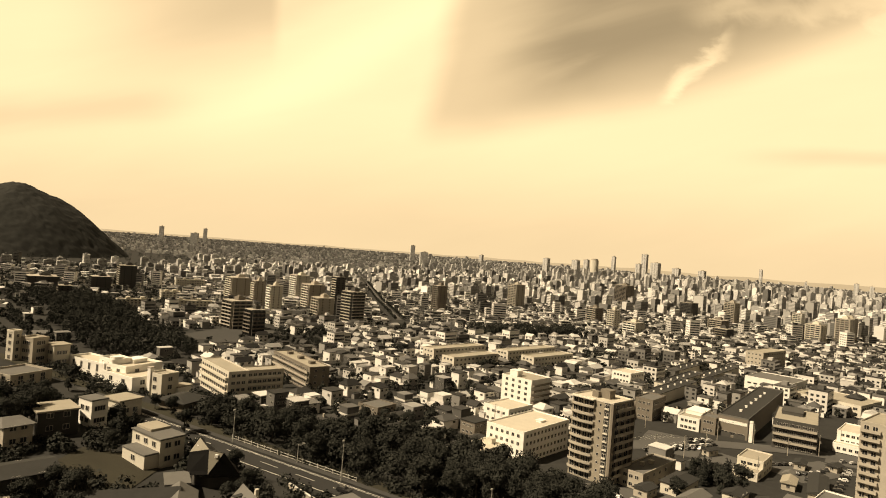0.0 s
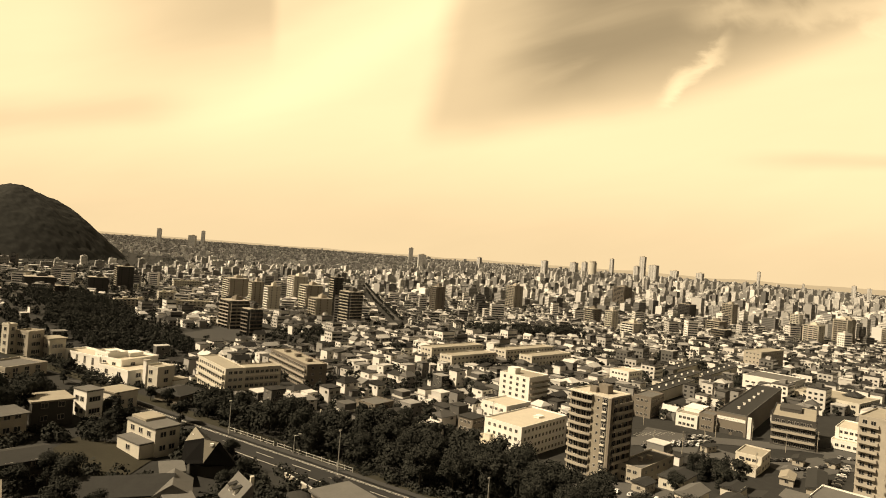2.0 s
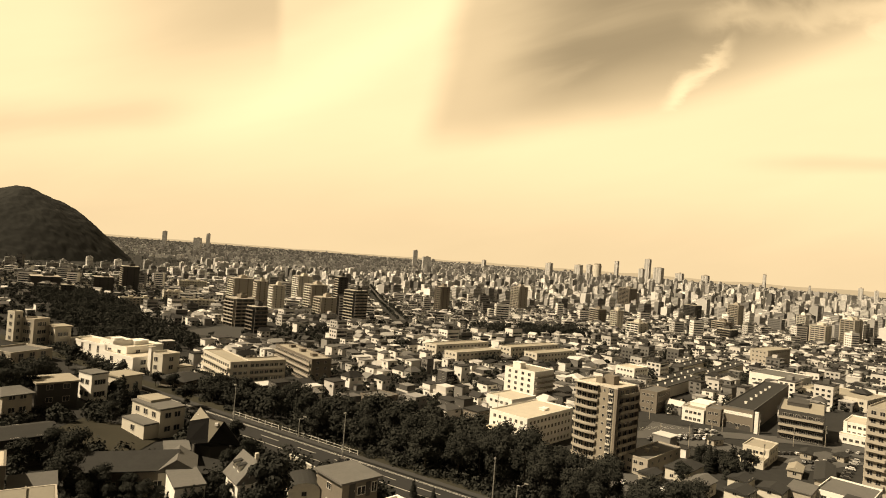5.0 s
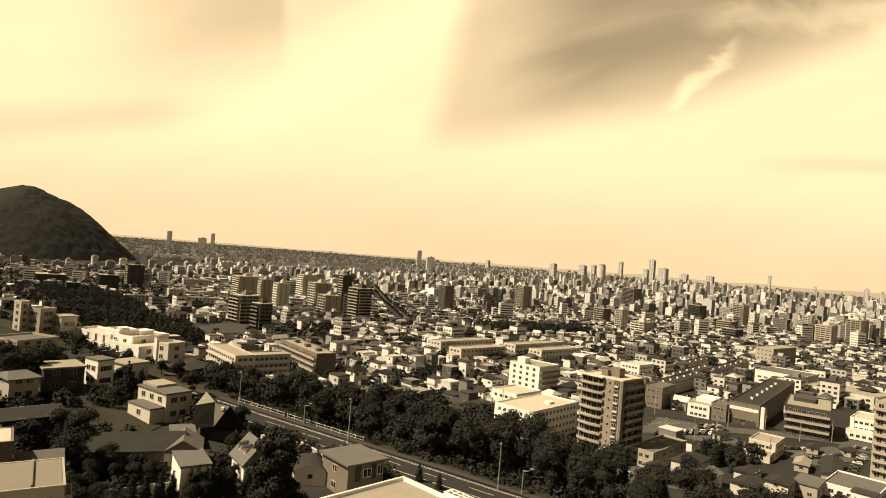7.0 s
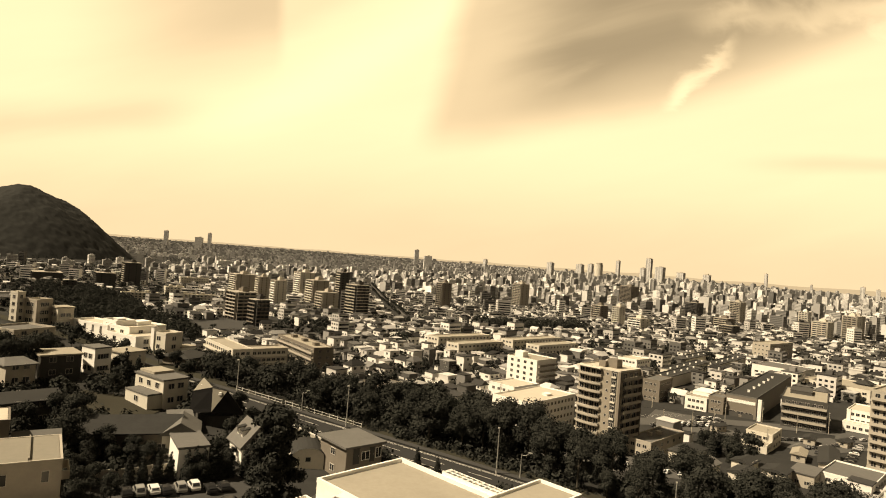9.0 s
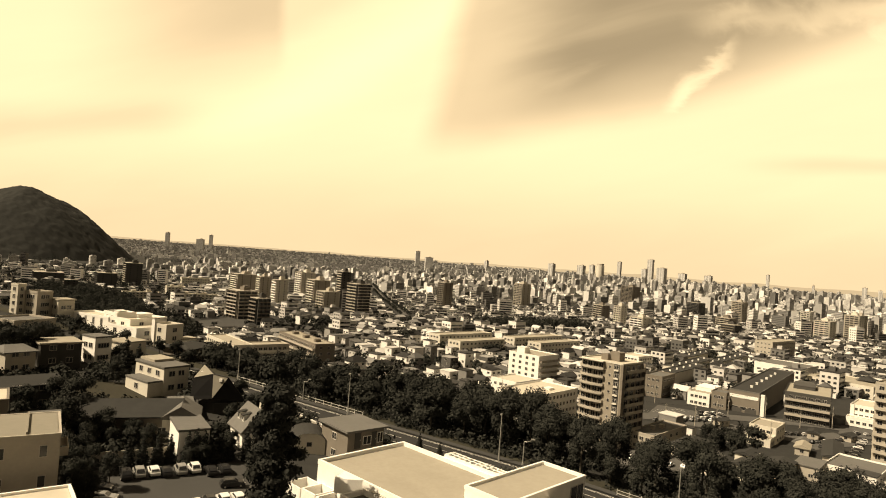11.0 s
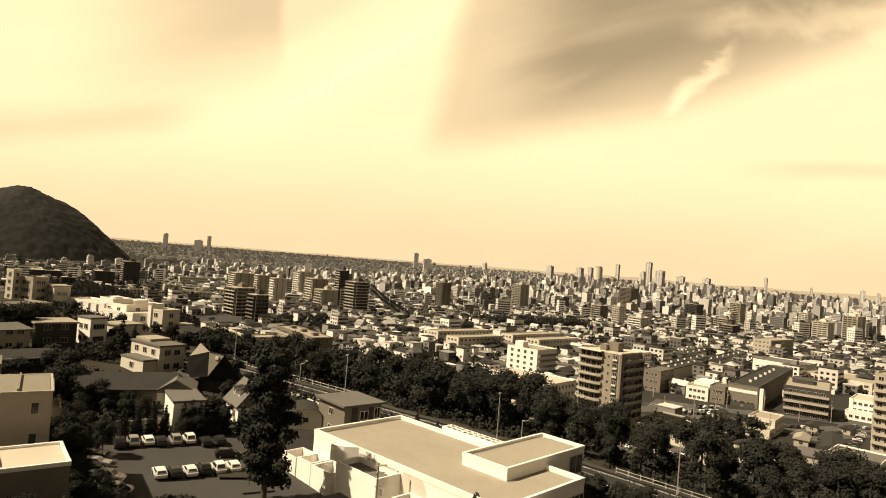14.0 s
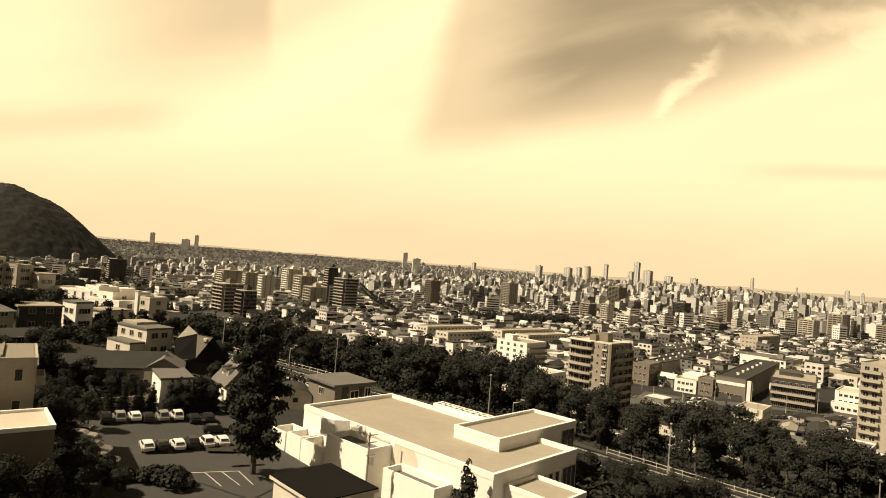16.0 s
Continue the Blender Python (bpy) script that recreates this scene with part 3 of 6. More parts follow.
def box_house(x, y, rot, w, d, h, label, wall=CREAM, roof=ROOFMID, faces=(2, 2, 2, 2), z=None, over=0.35, name="house"):
    z = ground(x, y) if z is None else z
    root = thing(name, x, y, z, rot, label, "house")
    part("wall", Geo().box(0, 0, -FOOT, w, d, h + FOOT).mesh("wall", wall), root)
    part("roof", Geo().box(0, 0, h, w + 2 * over, d + 2 * over, 0.35).mesh("roof", roof), root)
    floors = 2 if h > 4.5 else 1
    for face, count in enumerate(faces):
        if count:
            windows(root, face, w, d, 1.6, 2.8, floors, spread(w if face in (0, 2) else d, count, 0.7), (1.4, 1.2), near=y < 200)
    return root


# ---- hill houses ----
hut = box_house(-17.8, 109.6, 44, 7.4, 8.2, 5.9, "brown two-storey house with a flat dark overhanging roof", BRICK, ROOFMID, (0, 1, 1, 1), over=0.6)
pane_window(hut, 1.7, 1.5, 1, (0.2, -4.1, 4.2), 0, WHITE)
pane_window(hut, 1.2, 1.8, 1, (2.9, -4.1, 4.4), 0, WHITE)
door(hut, 1.2, 2.6, (-1.7, -4.1, 3.0))
door(hut, 0.9, 2.4, (1.6, -4.1, 3.0))
maroof = box_house(-11.4, 67.2, 44.6, 6.9, 8.3, 3.6, "low house with a black sheet roof beside the drive", CREAM, ROOFBLACK, (2, 1, 1, 2), over=0.3)
part("fascia", parapet(7.62, 9.02, 3.5, 0.3, 0.08).mesh("fascia", CREAM), maroof)
gable_house(-35.0, 107.9, -51, 6.2, 5.8, 2.9, 3.6, "white house with a steep grey gable roof and dormers", WHITE, ROOFMID, dormer=True, faces=(2, 1, 1, 1))


def a_frame(x, y, rot):
    z = ground(x, y)
    root = thing("house", x, y, z, rot, "dark A-frame house with steep folded roof planes and roof lights", "house")
    b, w, q, r, t = (-4.6, 3.1, 6.3), (-3.6, 5.4, 8.6), (-0.1, 1.6, 7.7), (3.0, 1.6, 7.3), (0.6, 0.1, 3.2)
    foot, right, back = (-4.2, 0.9, 2.4), (6.6, 2.6, 2.4), (3.0, 8.4, 2.6)

    def plane(pts, material, label=""):
        n = (Vector(pts[1]) - Vector(pts[0])).cross(Vector(pts[2]) - Vector(pts[0])).normalized() * 0.14
        k = len(pts)
        solid = [tuple(p) for p in pts] + [tuple(Vector(p) - n) for p in pts]
        faces = [tuple(range(k)), tuple(range(k, 2 * k))[::-1]] + [(i, k + i, k + (i + 1) % k, (i + 1) % k) for i in range(k)]
        return part("roof_plane", Geo().solid(solid, faces).mesh("roof_plane", material), root, label)

    core = [(-4.4, 4.2, -3), (-3.2, 2.0, -3), (0.7, 1.2, -3), (4.2, 3.0, -3), (2.4, 7.4, -3), (-4.4, 8.2, -3)]
    part("wall", Geo().solid(core + [(i * 0.92, j * 0.92 + 0.4, 2.0 if k in (1, 2, 3) else 3.4) for k, (i, j, _) in enumerate(core)],
         [(0, 1, 7, 6), (1, 2, 8, 7), (2, 3, 9, 8), (3, 4, 10, 9), (4, 5, 11, 10), (5, 0, 6, 11), (6, 7, 8, 9, 10, 11)]).mesh("wall", DARK), root)
    # Front plane's black holds the shade of a face turned from the sun.
    plane((b, foot, t, q), ROOFBLACK, "dark roof plane")
    plane((q, t, r), ROOFDULL, "pale triangular roof plane")
    plane((b, q, w), ROOFDULL, "pale triangular roof plane")
    plane((r, t, right), ROOFBLACK, "dark roof plane")
    plane((q, r, right, back), ROOFDARK, "dark roof plane")
    plane((w, q, back, (-5.0, 9.0, 3.0)), ROOFDARK, "dark roof plane")
    for px, py, pz in ((1.7, 1.4, 6.4), (-3.1, 4.1, 7.1)):
        part("roof_light", Geo().box(px, py - 0.2, pz, 0.6, 0.5, 0.5).mesh("roof_light", WHITE), root, "white framed roof light")


a_frame(-48.0, 119.5, 0)
box_house(-41.9, 97.9, 34.6, 4.5, 8.0, 4.7, "white flat-roofed garage with a grey sheet roof", WHITE, ROOFMID, (0, 0, 0, 0), over=0.15, name="garage")
gable_house(-53.6, 101.8, 22, 15.0, 8.0, 3.8, 2.0, "long low house with a dark sheet roof", BRICK, ROOFDARK, faces=(4, 1, 2, 1))
end_house = gable_house(-46.2, 104.2, 112, 7.0, 5.4, 4.2, 1.9, "gabled end of the long house with a round window", CREAM, ROOFMID, faces=(0, 0, 0, 0))
part("round_window", Geo().tube((-3.6, 0, 5.0), (-3.45, 0, 5.0), 0.55, 0.55, 16).mesh("round_window", DARK), end_house, "round dark window")
white_house = box_house(-63.4, 131.3, 57, 5.6, 11.0, 5.6, "cream flat-roofed two-storey house", CREAM, ROOFMID, (2, 1, 1, 3), over=0.2)
part("roof_step", Geo().box(0.6, 3.0, 5.95, 4.6, 5.6, 0.5).mesh("roof_step", ROOFTAN), white_house)
box_house(-64.9, 127.4, 57, 3.6, 8.6, 2.7, "cream single-storey wing with a flat roof", CREAM, ROOFMID, (0, 0, 0, 1), over=0.1)
box_house(-52.4, 117.2, 28, 4.0, 6.0, 2.3, "carport with a pale sheet roof", TAN, ROOFMID, (0, 0, 0, 0), name="carport")
left_house = block("house", -47.4, 67.7, 35, 6.8, 9.4, 39.1, 4, "tall grey rendered house with a pale ribbed sheet roof", "house", TAN, ROOFDULL, {}, rim=0.12)
for a in (-1.9, 1.9):
    for zz in (9.6, 6.4):
        pane_window(left_house, 0.8, 1.3, 0, (a, -4.7, zz))
front_hall = block("hall", -42.0, 57.0, 40, 13.0, 6.8, 34.6, 2, "dark-walled hall with a pale parapeted flat roof", "building", BRICK, ROOFLIGHT, {}, rim=0.35, ledge=WHITE, head=((-1.0, -0.6, 3.4, 2.4, 0.5),))
part("ridge_rib", Geo().box(0.3, 0, 11.4, 0.16, 8.8, 0.25).mesh("ridge_rib", ROOFDULL), left_house)
part("balcony", parapet(1.0, 4.0, 7.6, 1.0, 0.1).mesh("balcony", TAN), left_house, "grey railed balcony", at=(3.9, 1.5, 0))
pale_house = block("house", -64.2, 80.0, 37, 9.0, 7.0, 38.2, 3, "tall dark-walled house with a pale flat roof", "house", BRICK, ROOFLIGHT, {0: 2, 1: 1}, rim=0.15)
gable_house(-58.6, 85.6, 37, 5.0, 4.4, 5.4, 1.2, "grey lean-to house beside the pale roof", TAN, ROOFMID, faces=(1, 1, 0, 0))


def barrel_shed(x, y, rot):
    root = thing("shed", x, y, ground(x, y), rot, "pale shed with a dark barrel roof beside the grey house", "shed")
    w, d, h = 5.5, 6.5, 2.0
    part("wall", Geo().box(0, 0, -3, w, d, h + 3).mesh("wall", CREAM), root)
    n = 10
    arc = [(w / 2 * math.cos(math.pi * k / n), 1.5 * math.sin(math.pi * k / n) + h) for k in range(n + 1)]
    for e in (-1, 1):
        ends = [(a, e * d / 2, c) for a, c in arc] + [(a, e * (d / 2 - 0.15), c) for a, c in arc]
        m = n + 1
        part("gable_wall", Geo().solid(ends, [tuple(range(m)), tuple(range(m, 2 * m))[::-1]] + [(k, k + 1, m + k + 1, m + k) for k in range(n)]).mesh("gable_wall", CREAM), root)
    shell = [(1.04 * a, -d / 2 - 0.2, c + 0.06) for a, c in arc] + [(1.04 * a, d / 2 + 0.2, c + 0.06) for a, c in arc]
    part("roof", Geo().solid(shell, [(k, k + 1, n + 2 + k, n + 1 + k) for k in range(n)]).mesh("roof", ROOFDARK), root)
    part("window", window_mesh(1.0, 0.9, 0), root, at=(0, -d / 2, 1.6))


barrel_shed(-26.0, 110.8, 20)
gable_house(-74.5, 105.0, 48, 9.0, 8.0, 4.6, 1.0, "dark two-storey house with a sheet roof", DARK, ROOFDARK, faces=(2, 1, 1, 2))
gable_house(-91.8, 125.0, 57, 5.4, 7.6, 4.6, 1.0, "grey house with a low pitched roof on the hillside", TAN, ROOFMID, hip=1.5)
box_house(-90.5, 136.6, 48, 8.0, 8.0, 5.2, "dark house with a pale overhanging flat roof", DARK, ROOFTAN, (2, 1, 1, 1))
box_house(-86.0, 144.4, 62, 4.0, 5.4, 6.2, "white house with a square flat roof and a sunken terrace", WHITE, ROOFMID, (2, 1, 1, 2), over=0.1)
box_house(-84.9, 155.6, 64, 6.2, 6.6, 4.0, "pale low house with a flat tan roof", CREAM, ROOFTAN, (2, 2, 2, 3))
block("building", -137.0, 186.0, 75, 2.6, 2.9, 43.6, 4, "pale concrete stair tower on the hill", wall=CREAM, faces={0: 1, 3: 1}, size=(1.0, 1.2))
block("building", -132.4, 188.8, 75, 5.4, 5.4, 41.6, 3, "grey concrete apartment wing on the hill", wall=TAN, faces={0: 2, 3: 2})
block("building", -122.0, 168.0, 72, 12.0, 11.0, 36.0, 2, "grey low building with a dull flat roof", wall=TAN, faces={0: 3, 3: 3}, roof=ROOFMID)
box_house(-127.0, 192.4, 57, 4.8, 5.6, 6.6, "beige house with a flat tan roof", CREAM, ROOFTAN, (2, 1, 1, 2))
block("clinic", -97.4, 184.0, 62, 10.8, 14.6, 34.4, 2, "white stepped flat-roofed clinic on the hill", wall=WHITE, roof=ROOFLIGHT, faces={0: 2, 3: 2}, size=(1.6, 1.4))
block("clinic_wing", -101.5, 190.5, 66, 13.0, 11.0, 36.0, 3, "taller white clinic block with a pale flat roof", wall=WHITE, roof=ROOFLIGHT, faces={0: 2, 3: 2}, head=((2, 1, 5, 4, 1.2),))
block("clinic_wing", -106.5, 189.5, 58, 6.0, 7.5, 37.2, 3, "small upper block of the white clinic", wall=WHITE, roof=ROOFTAN, faces={3: 2}, head=((-1, -2, 2.5, 2.5, 1.0),))
block("clinic_wing", -114.5, 193.0, 65, 7.5, 18.0, 35.6, 2, "white flat-roofed clinic wing", wall=WHITE, roof=ROOFLIGHT, faces={0: 1, 3: 4}, size=(1.0, 2.2))
block("building", -86.4, 180.2, 66, 6.0, 5.6, 36.0, 3, "white and grey stair block beside the clinic", wall=CREAM, faces={0: 1, 3: 1})
flue = thing("chimney_stack", -89.6, 178.6, ground(-89.6, 178.6), 66, "tall pale square chimney stack beside the clinic", "chimney")
part("shaft", Geo().box(0, 0, -3, 1.3, 1.3, 11.0).mesh("shaft", WHITE), flue)
part("cap", Geo().box(0, 0, 8.0, 1.6, 1.6, 0.25).mesh("cap", TAN), flue)
box_house(-83.0, 184.5, 66, 5.5, 4.0, 5.0, "small white cube annex with a flat roof", WHITE, ROOFTAN, (0, 0, 0, 1), over=0.1)
gable_house(-75.0, 169.0, 72, 9.0, 8.5, 2.8, 1.2, "low house with a dark hipped pavilion roof", BRICK, ROOFDARK, hip=3.5, over=0.9)

# ---- town blocks near the foot of the slope ----


def bowed_balcony(run, shallow, deep, material):
    """A balcony whose front bows outwards: slab, solid rail and a thin hand rail."""
    n = 8
    arc = [(-run / 2 + run * k / n, -shallow - (deep - shallow) * (1 - (2 * k / n - 1) ** 2)) for k in range(n + 1)]
    back = [(run / 2, 0.0), (-run / 2, 0.0)]
    ring = arc + back
    k = len(ring)
    g = Geo().solid([(x, y, z) for z in (0, 0.18) for x, y in ring], [tuple(range(k))[::-1], tuple(range(k, 2 * k))] + [(i, (i + 1) % k, k + (i + 1) % k, k + i) for i in range(k)])
    for (x0, y0), (x1, y1) in list(zip(arc, arc[1:])) + [(back[1], arc[0]), (arc[-1], back[0])]:
        l, t = math.hypot(x1 - x0, y1 - y0), math.atan2(y1 - y0, x1 - x0)
        g.box((x0 + x1) / 2, (y0 + y1) / 2, 0.18, l, 0.08, 0.72, t)
        g.box((x0 + x1) / 2, (y0 + y1) / 2, 1.0, l, 0.06, 0.06, t)
    return g.mesh("balcony", material)


def tower():
    x, y, rot, w, d, top = 55.0, 229.5, 45.5, 13.6, 16.8, 29.6
    root = block("apartment_tower", x, y, rot, w, d, top, 10, "brown tiled ten-storey apartment tower with bowed balconies", "apartment block", TILE, ROOFLIGHT,
                 {}, rim=0.5, ledge=CREAM)
    h, step = 29.1, 2.91
    px, py = on_face(3, 0, w, d)
    bowed = bowed_balcony(9.6, 0.9, 1.9, TAN)
    sill = Geo().box(0, -0.22, 0, 1.7, 0.44, 0.5).mesh("window_box", CREAM)
    front = Geo().box(0, -0.6, 0, 11.6, 1.2, 0.18).box(0, -1.15, 0.18, 11.6, 0.1, 0.95).mesh("balcony", TAN)
    part("recess", Geo().box(6.1, -0.02, 0, 2.2, 0.08, h).mesh("recess", DARK), root, "dark vertical strip of windows", at=(px, py, 0), turn=270)
    part("balcony_roof", Geo().box(-3.6, -0.9, h, 9.8, 1.9, 0.3).mesh("balcony_roof", CREAM), root, at=(px, py, 0), turn=270)
    part("roof_house", Geo().box(0.6, -1.5, h, 3.6, 4.0, 3.2).mesh("roof_house", BRICK), root, "dark tiled roof house")
    part("roof_house", Geo().box(-1.6, 1.6, h, 2.4, 2.6, 2.2).mesh("roof_house", BRICK), root, "dark tiled roof house")
    for f in range(10):
        z = step * f
        if f:
            ob = part("balcony", bowed, root, "bowed pale balcony", at=(px, py - 0.0, z), turn=270)
            ob.matrix_local = pose(-w / 2, 3.55, z, 0, 0, 270)
            part("balcony", front, root, "brown tiled balcony front", at=(0.5, -d / 2, z))
        for a in (-7.0, -4.8, -2.4, -0.2):
            part("window", window_mesh(1.8, 1.9, 1), root, at=(-w / 2, -a, z + 1.4), turn=270)
        part("window", window_mesh(0.9, 1.0, 0), root, at=(-w / 2, -3.4, z + 1.6), turn=270)
        part("window", window_mesh(1.5, 1.3, 1), root, at=(-w / 2 - 0.08, -6.1, z + 1.75), turn=270)
        part("window_box", sill, root, "pale window box", at=(-w / 2 - 0.06, -6.1, z + 0.5), turn=270)
        for a in (-3.6, 0.2, 4.0):
            part("window", window_mesh(2.4, 1.9, 1), root, at=(a, -d / 2, z + 1.4))
    part("corner_pier", Geo().box(-w / 2 + 0.1, -d / 2 + 0.1, -2, 0.9, 0.9, 31.2).mesh("corner_pier", BRICK), root)
    part("corner_pier", Geo().box(w / 2 - 0.1, -d / 2 - 0.5, -2, 0.4, 1.4, 31.0).mesh("corner_pier", BRICK), root)


tower()
block("office_building", 31.5, 252.7, 50, 33.0, 17.7, 12.4, 4, "white four-storey building with rows of square windows", wall=WHITE, roof=ROOFLIGHT, faces={0: 12, 3: 6}, size=(1.2, 1.3), head=((4, -3, 3.5, 2.5, 0.8),))
block("office_building", 27.0, 300.6, 48, 19.0, 15.0, 7.2, 2, "white low building with a pale flat roof", wall=WHITE, roof=ROOFLIGHT, faces={0: 6, 3: 4})
block("apartment_block", 38.0, 330.0, 48.6, 17.5, 19.0, 16.0, 6, "white six-storey block with dark balconies", "apartment block", WHITE, ROOFTAN, {3: 4}, size=(1.6, 1.5), balcony=((0, -8.2, 8.4, 1.4),), rail=BRICK, head=((-4, 4, 4.5, 5, 3.0),))
box_house(10.0, 271.6, 50, 9.0, 8.0, 6.0, "dark two-storey house with a hipped roof", BRICK, ROOFDARK, (3, 2, 2, 3))
gable_house(22.0, 281.0, 50, 16.0, 6.0, 4.0, 1.5, "long low gabled house", TAN, ROOFTAN)
block("shop_building", 14.0, 238.0, 50, 24.0, 10.0, 6.0, 2, "low flat building with roof plant behind the trees", wall=CREAM, roof=ROOFLIGHT, faces={0: 6, 3: 3}, head=((-6, 1, 3, 3, 1.8), (3, 0, 2.5, 2.5, 2.0)))
block("shop_building", 73.7, 230.5, 48, 27.0, 9.0, 6.2, 2, "flat-roofed two-storey block with a dark roof", wall=TAN, roof=ROOFMID, faces={0: 5, 3: 3}, head=((2, 0, 1.5, 1.5, 1.2), (-3, 1, 1.2, 1.2, 1.2)))
block("apartment_block", 105.6, 335.2, 52, 18.0, 9.5, 9.6, 3, "brown block with a grey roof", "apartment block", BRICK, ROOFMID, {0: 6, 3: 3})
block("office_building", 117.0, 424.0, 46, 18.0, 14.0, 7.5, 3, "white three-storey office building in town", wall=WHITE, roof=ROOFLIGHT, faces={0: 5, 3: 5})
block("shop_building", 125.3, 322.9, 53, 24.0, 10.5, 5.4, 2, "white shop building with open ground-floor bays", wall=WHITE, roof=ROOFTAN, faces={0: 4, 3: 4}, head=((4, 0, 14, 8.5, 1.8),))
block("shop_building", 128.9, 312.8, 55, 10.0, 7.0, 7.2, 2, "brown two-storey shop building", wall=BRICK, roof=ROOFMID, faces={0: 4, 3: 3})
gable_house(82.2, 221.5, 49, 14.0, 8.0, 4.0, 1.5, "cream house with a dark hipped roof and a roof vent", CREAM, ROOFDARK, hip=3.0, faces=(3, 2, 2, 2))
gable_house(81.0, 205.0, 47, 12.0, 6.5, 4.2, 1.6, "cream house with a grey gable roof below the trees", CREAM, ROOFMID)
box_house(115.7, 208.5, 51, 12.0, 7.0, 4.2, "low house with a dull flat roof beside the lots", TAN, ROOFMID)
gable_house(128.0, 236.0, 58, 9.0, 4.5, 2.6, 1.2, "small shed with a pale sheet roof in the lot", TAN, ROOFTAN, faces=(2, 1, 0, 1), name="shed")
gable_house(137.0, 233.0, 60, 26.0, 6.0, 2.8, 1.2, "long dark-roofed garage shed beside the lot", TAN, ROOFDARK, faces=(6, 1, 0, 1), name="garage")
longhall = block("depot", 166.6, 348.3, 55.0, 105.0, 13.5, 9.4, 2, "long dark flat-roofed depot with roof vents", "depot", BRICK, ROOFDARK, {3: 3}, ledge=ROOFMID, size=(3.0, 1.6))
part("sign_band", Geo().box(0, -0.1, 0, 12.6, 0.2, 1.5).mesh("sign_band", WHITE), longhall, "white sign band", at=(-52.5, 0, 7.6), turn=270)
part("shutter", Geo().box(0, -0.1, -1, 5.0, 0.2, 4.0).mesh("shutter", DARK), longhall, "dark shuttered opening", at=(-52.5, 3.2, 0), turn=270)
part("shutter", Geo().box(0, -0.1, -1, 5.0, 0.2, 4.0).mesh("shutter", DARK), longhall, "dark shuttered opening", at=(-52.5, -3.2, 0), turn=270)
for k in range(6):
    part("roof_vent", Geo().box(0, 0, 0, 1.0, 1.0, 0.9).box(0, 0, 0.9, 1.3, 1.3, 0.2).mesh("roof_vent", WHITE), longhall, at=(-36 + 13 * k, 0, 10.9))
part("sign_pillar", Geo().box(0, 0, 0, 1.6, 1.6, 12).mesh("sign_pillar", WHITE), longhall, at=(-54.0, -8.5, -1))
block("apartment_block", 165.8, 303.6, 60, 34.0, 18.0, 13.0, 4, "dark four-storey block with continuous balconies", "apartment block", DARK, ROOFTAN, {0: 9, 3: 6}, balcony=((3, -8.8, 8.8, 1.3),), rail=TAN, size=(1.8, 1.4), head=((6, 2, 14, 9, 1.6),))
block("shop_building", 122.8, 252.7, 52, 15.0, 9.5, 6.4, 2, "beige two-tier building with a stepped roof", wall=CREAM, roof=ROOFTAN, faces={0: 3, 3: 3}, size=(2.0, 1.2))
block("shop_building", 116.0, 244.0, 52, 7.0, 9.0, 3.4, 1, "low front range of the beige building", wall=CREAM, roof=ROOFTAN, faces={0: 2, 3: 2})
block("shop_building", 186.0, 295.3, 50, 6.0, 12.0, ground(186, 295.3) + 4.2, 1, "low white front range of the white house", wall=WHITE, roof=ROOFLIGHT, faces={3: 4})
block("office_building", 195.0, 306.0, 50, 22.0, 11.0, 8.2, 3, "white three-storey house with a dark sign", wall=WHITE, roof=ROOFLIGHT, faces={0: 4, 3: 4})
school = block("school", 247.0, 409.0, 40, 36.0, 40.0, 4.8, 2, "pale school with dark hipped roof sections", "school", CREAM, ROOFTAN, {0: 9, 3: 10}, size=(2.4, 1.5))
for a, b in ((-10, 8), (9, -8)):
    part("hip_roof", Geo().gable(a, b, 8.2, 11, 10, 2.6, inset=3.5).mesh("hip_roof", ROOFDARK), school)
block("gymnasium", 236.0, 464.0, 46, 34.0, 32.0, 5.0, 1, "school gymnasium with a white band and dark roof", "gymnasium", WHITE, ROOFMID, {3: 7, 0: 5}, size=(2.6, 1.2))
rt = block("apartment_tower", 158.0, 226.0, 44, 24.0, 15.0, 30.2, 10, "tan ten-storey apartment slab with balconies", "apartment block", TAN, ROOFTAN, {0: 7}, size=(1.6, 1.5), balcony=((3, -7.3, -1.2, 1.2), (3, 1.2, 7.3, 1.2)), rail=TAN, head=((3, 0, 5, 5, 3.0),))
windows(rt, 3, 24.0, 15.0, 1.5, 2.96, 10, (-5.6, -3.0, 3.0, 5.6), (1.6, 1.7))
block("shop_building", 133.0, 212.0, 47.6, 20.0, 15.0, 4.2, 1, "long low white building with a grey roof", wall=WHITE, roof=ROOFMID, faces={0: 4, 3: 5})
for rx, ry, rl in ((138, 399, 84), (189, 509, 96), (204, 489, 100), (158, 440, 90)):
    row = block("terraced_row", rx, ry, 52, rl * 0.8, 10.0, ground(rx, ry) + 7.4, 2, "long terraced row with a dark roof and white vents", "terraced houses", CREAM, ROOFDARK, {3: 2}, ledge=ROOFMID, group="terraced rows")
    for k in range(6):
        part("roof_vent", Geo().box(0, 0, 0, 0.9, 0.9, 1.2).mesh("roof_vent", WHITE), row, at=(-rl * 0.35 + k * rl * 0.14, 0, 6.8))
block("apartment_block", -115.9, 307.4, 42, 10.0, 37.0, 13.1, 4, "cream four-storey apartment slab with long balconies", "apartment block", CREAM, ROOFTAN, {0: 3, 2: 3, 3: 12}, balcony=((3, -18, 18, 1.3),), rail=CREAM, size=(1.8, 1.5), group="apartment slabs")
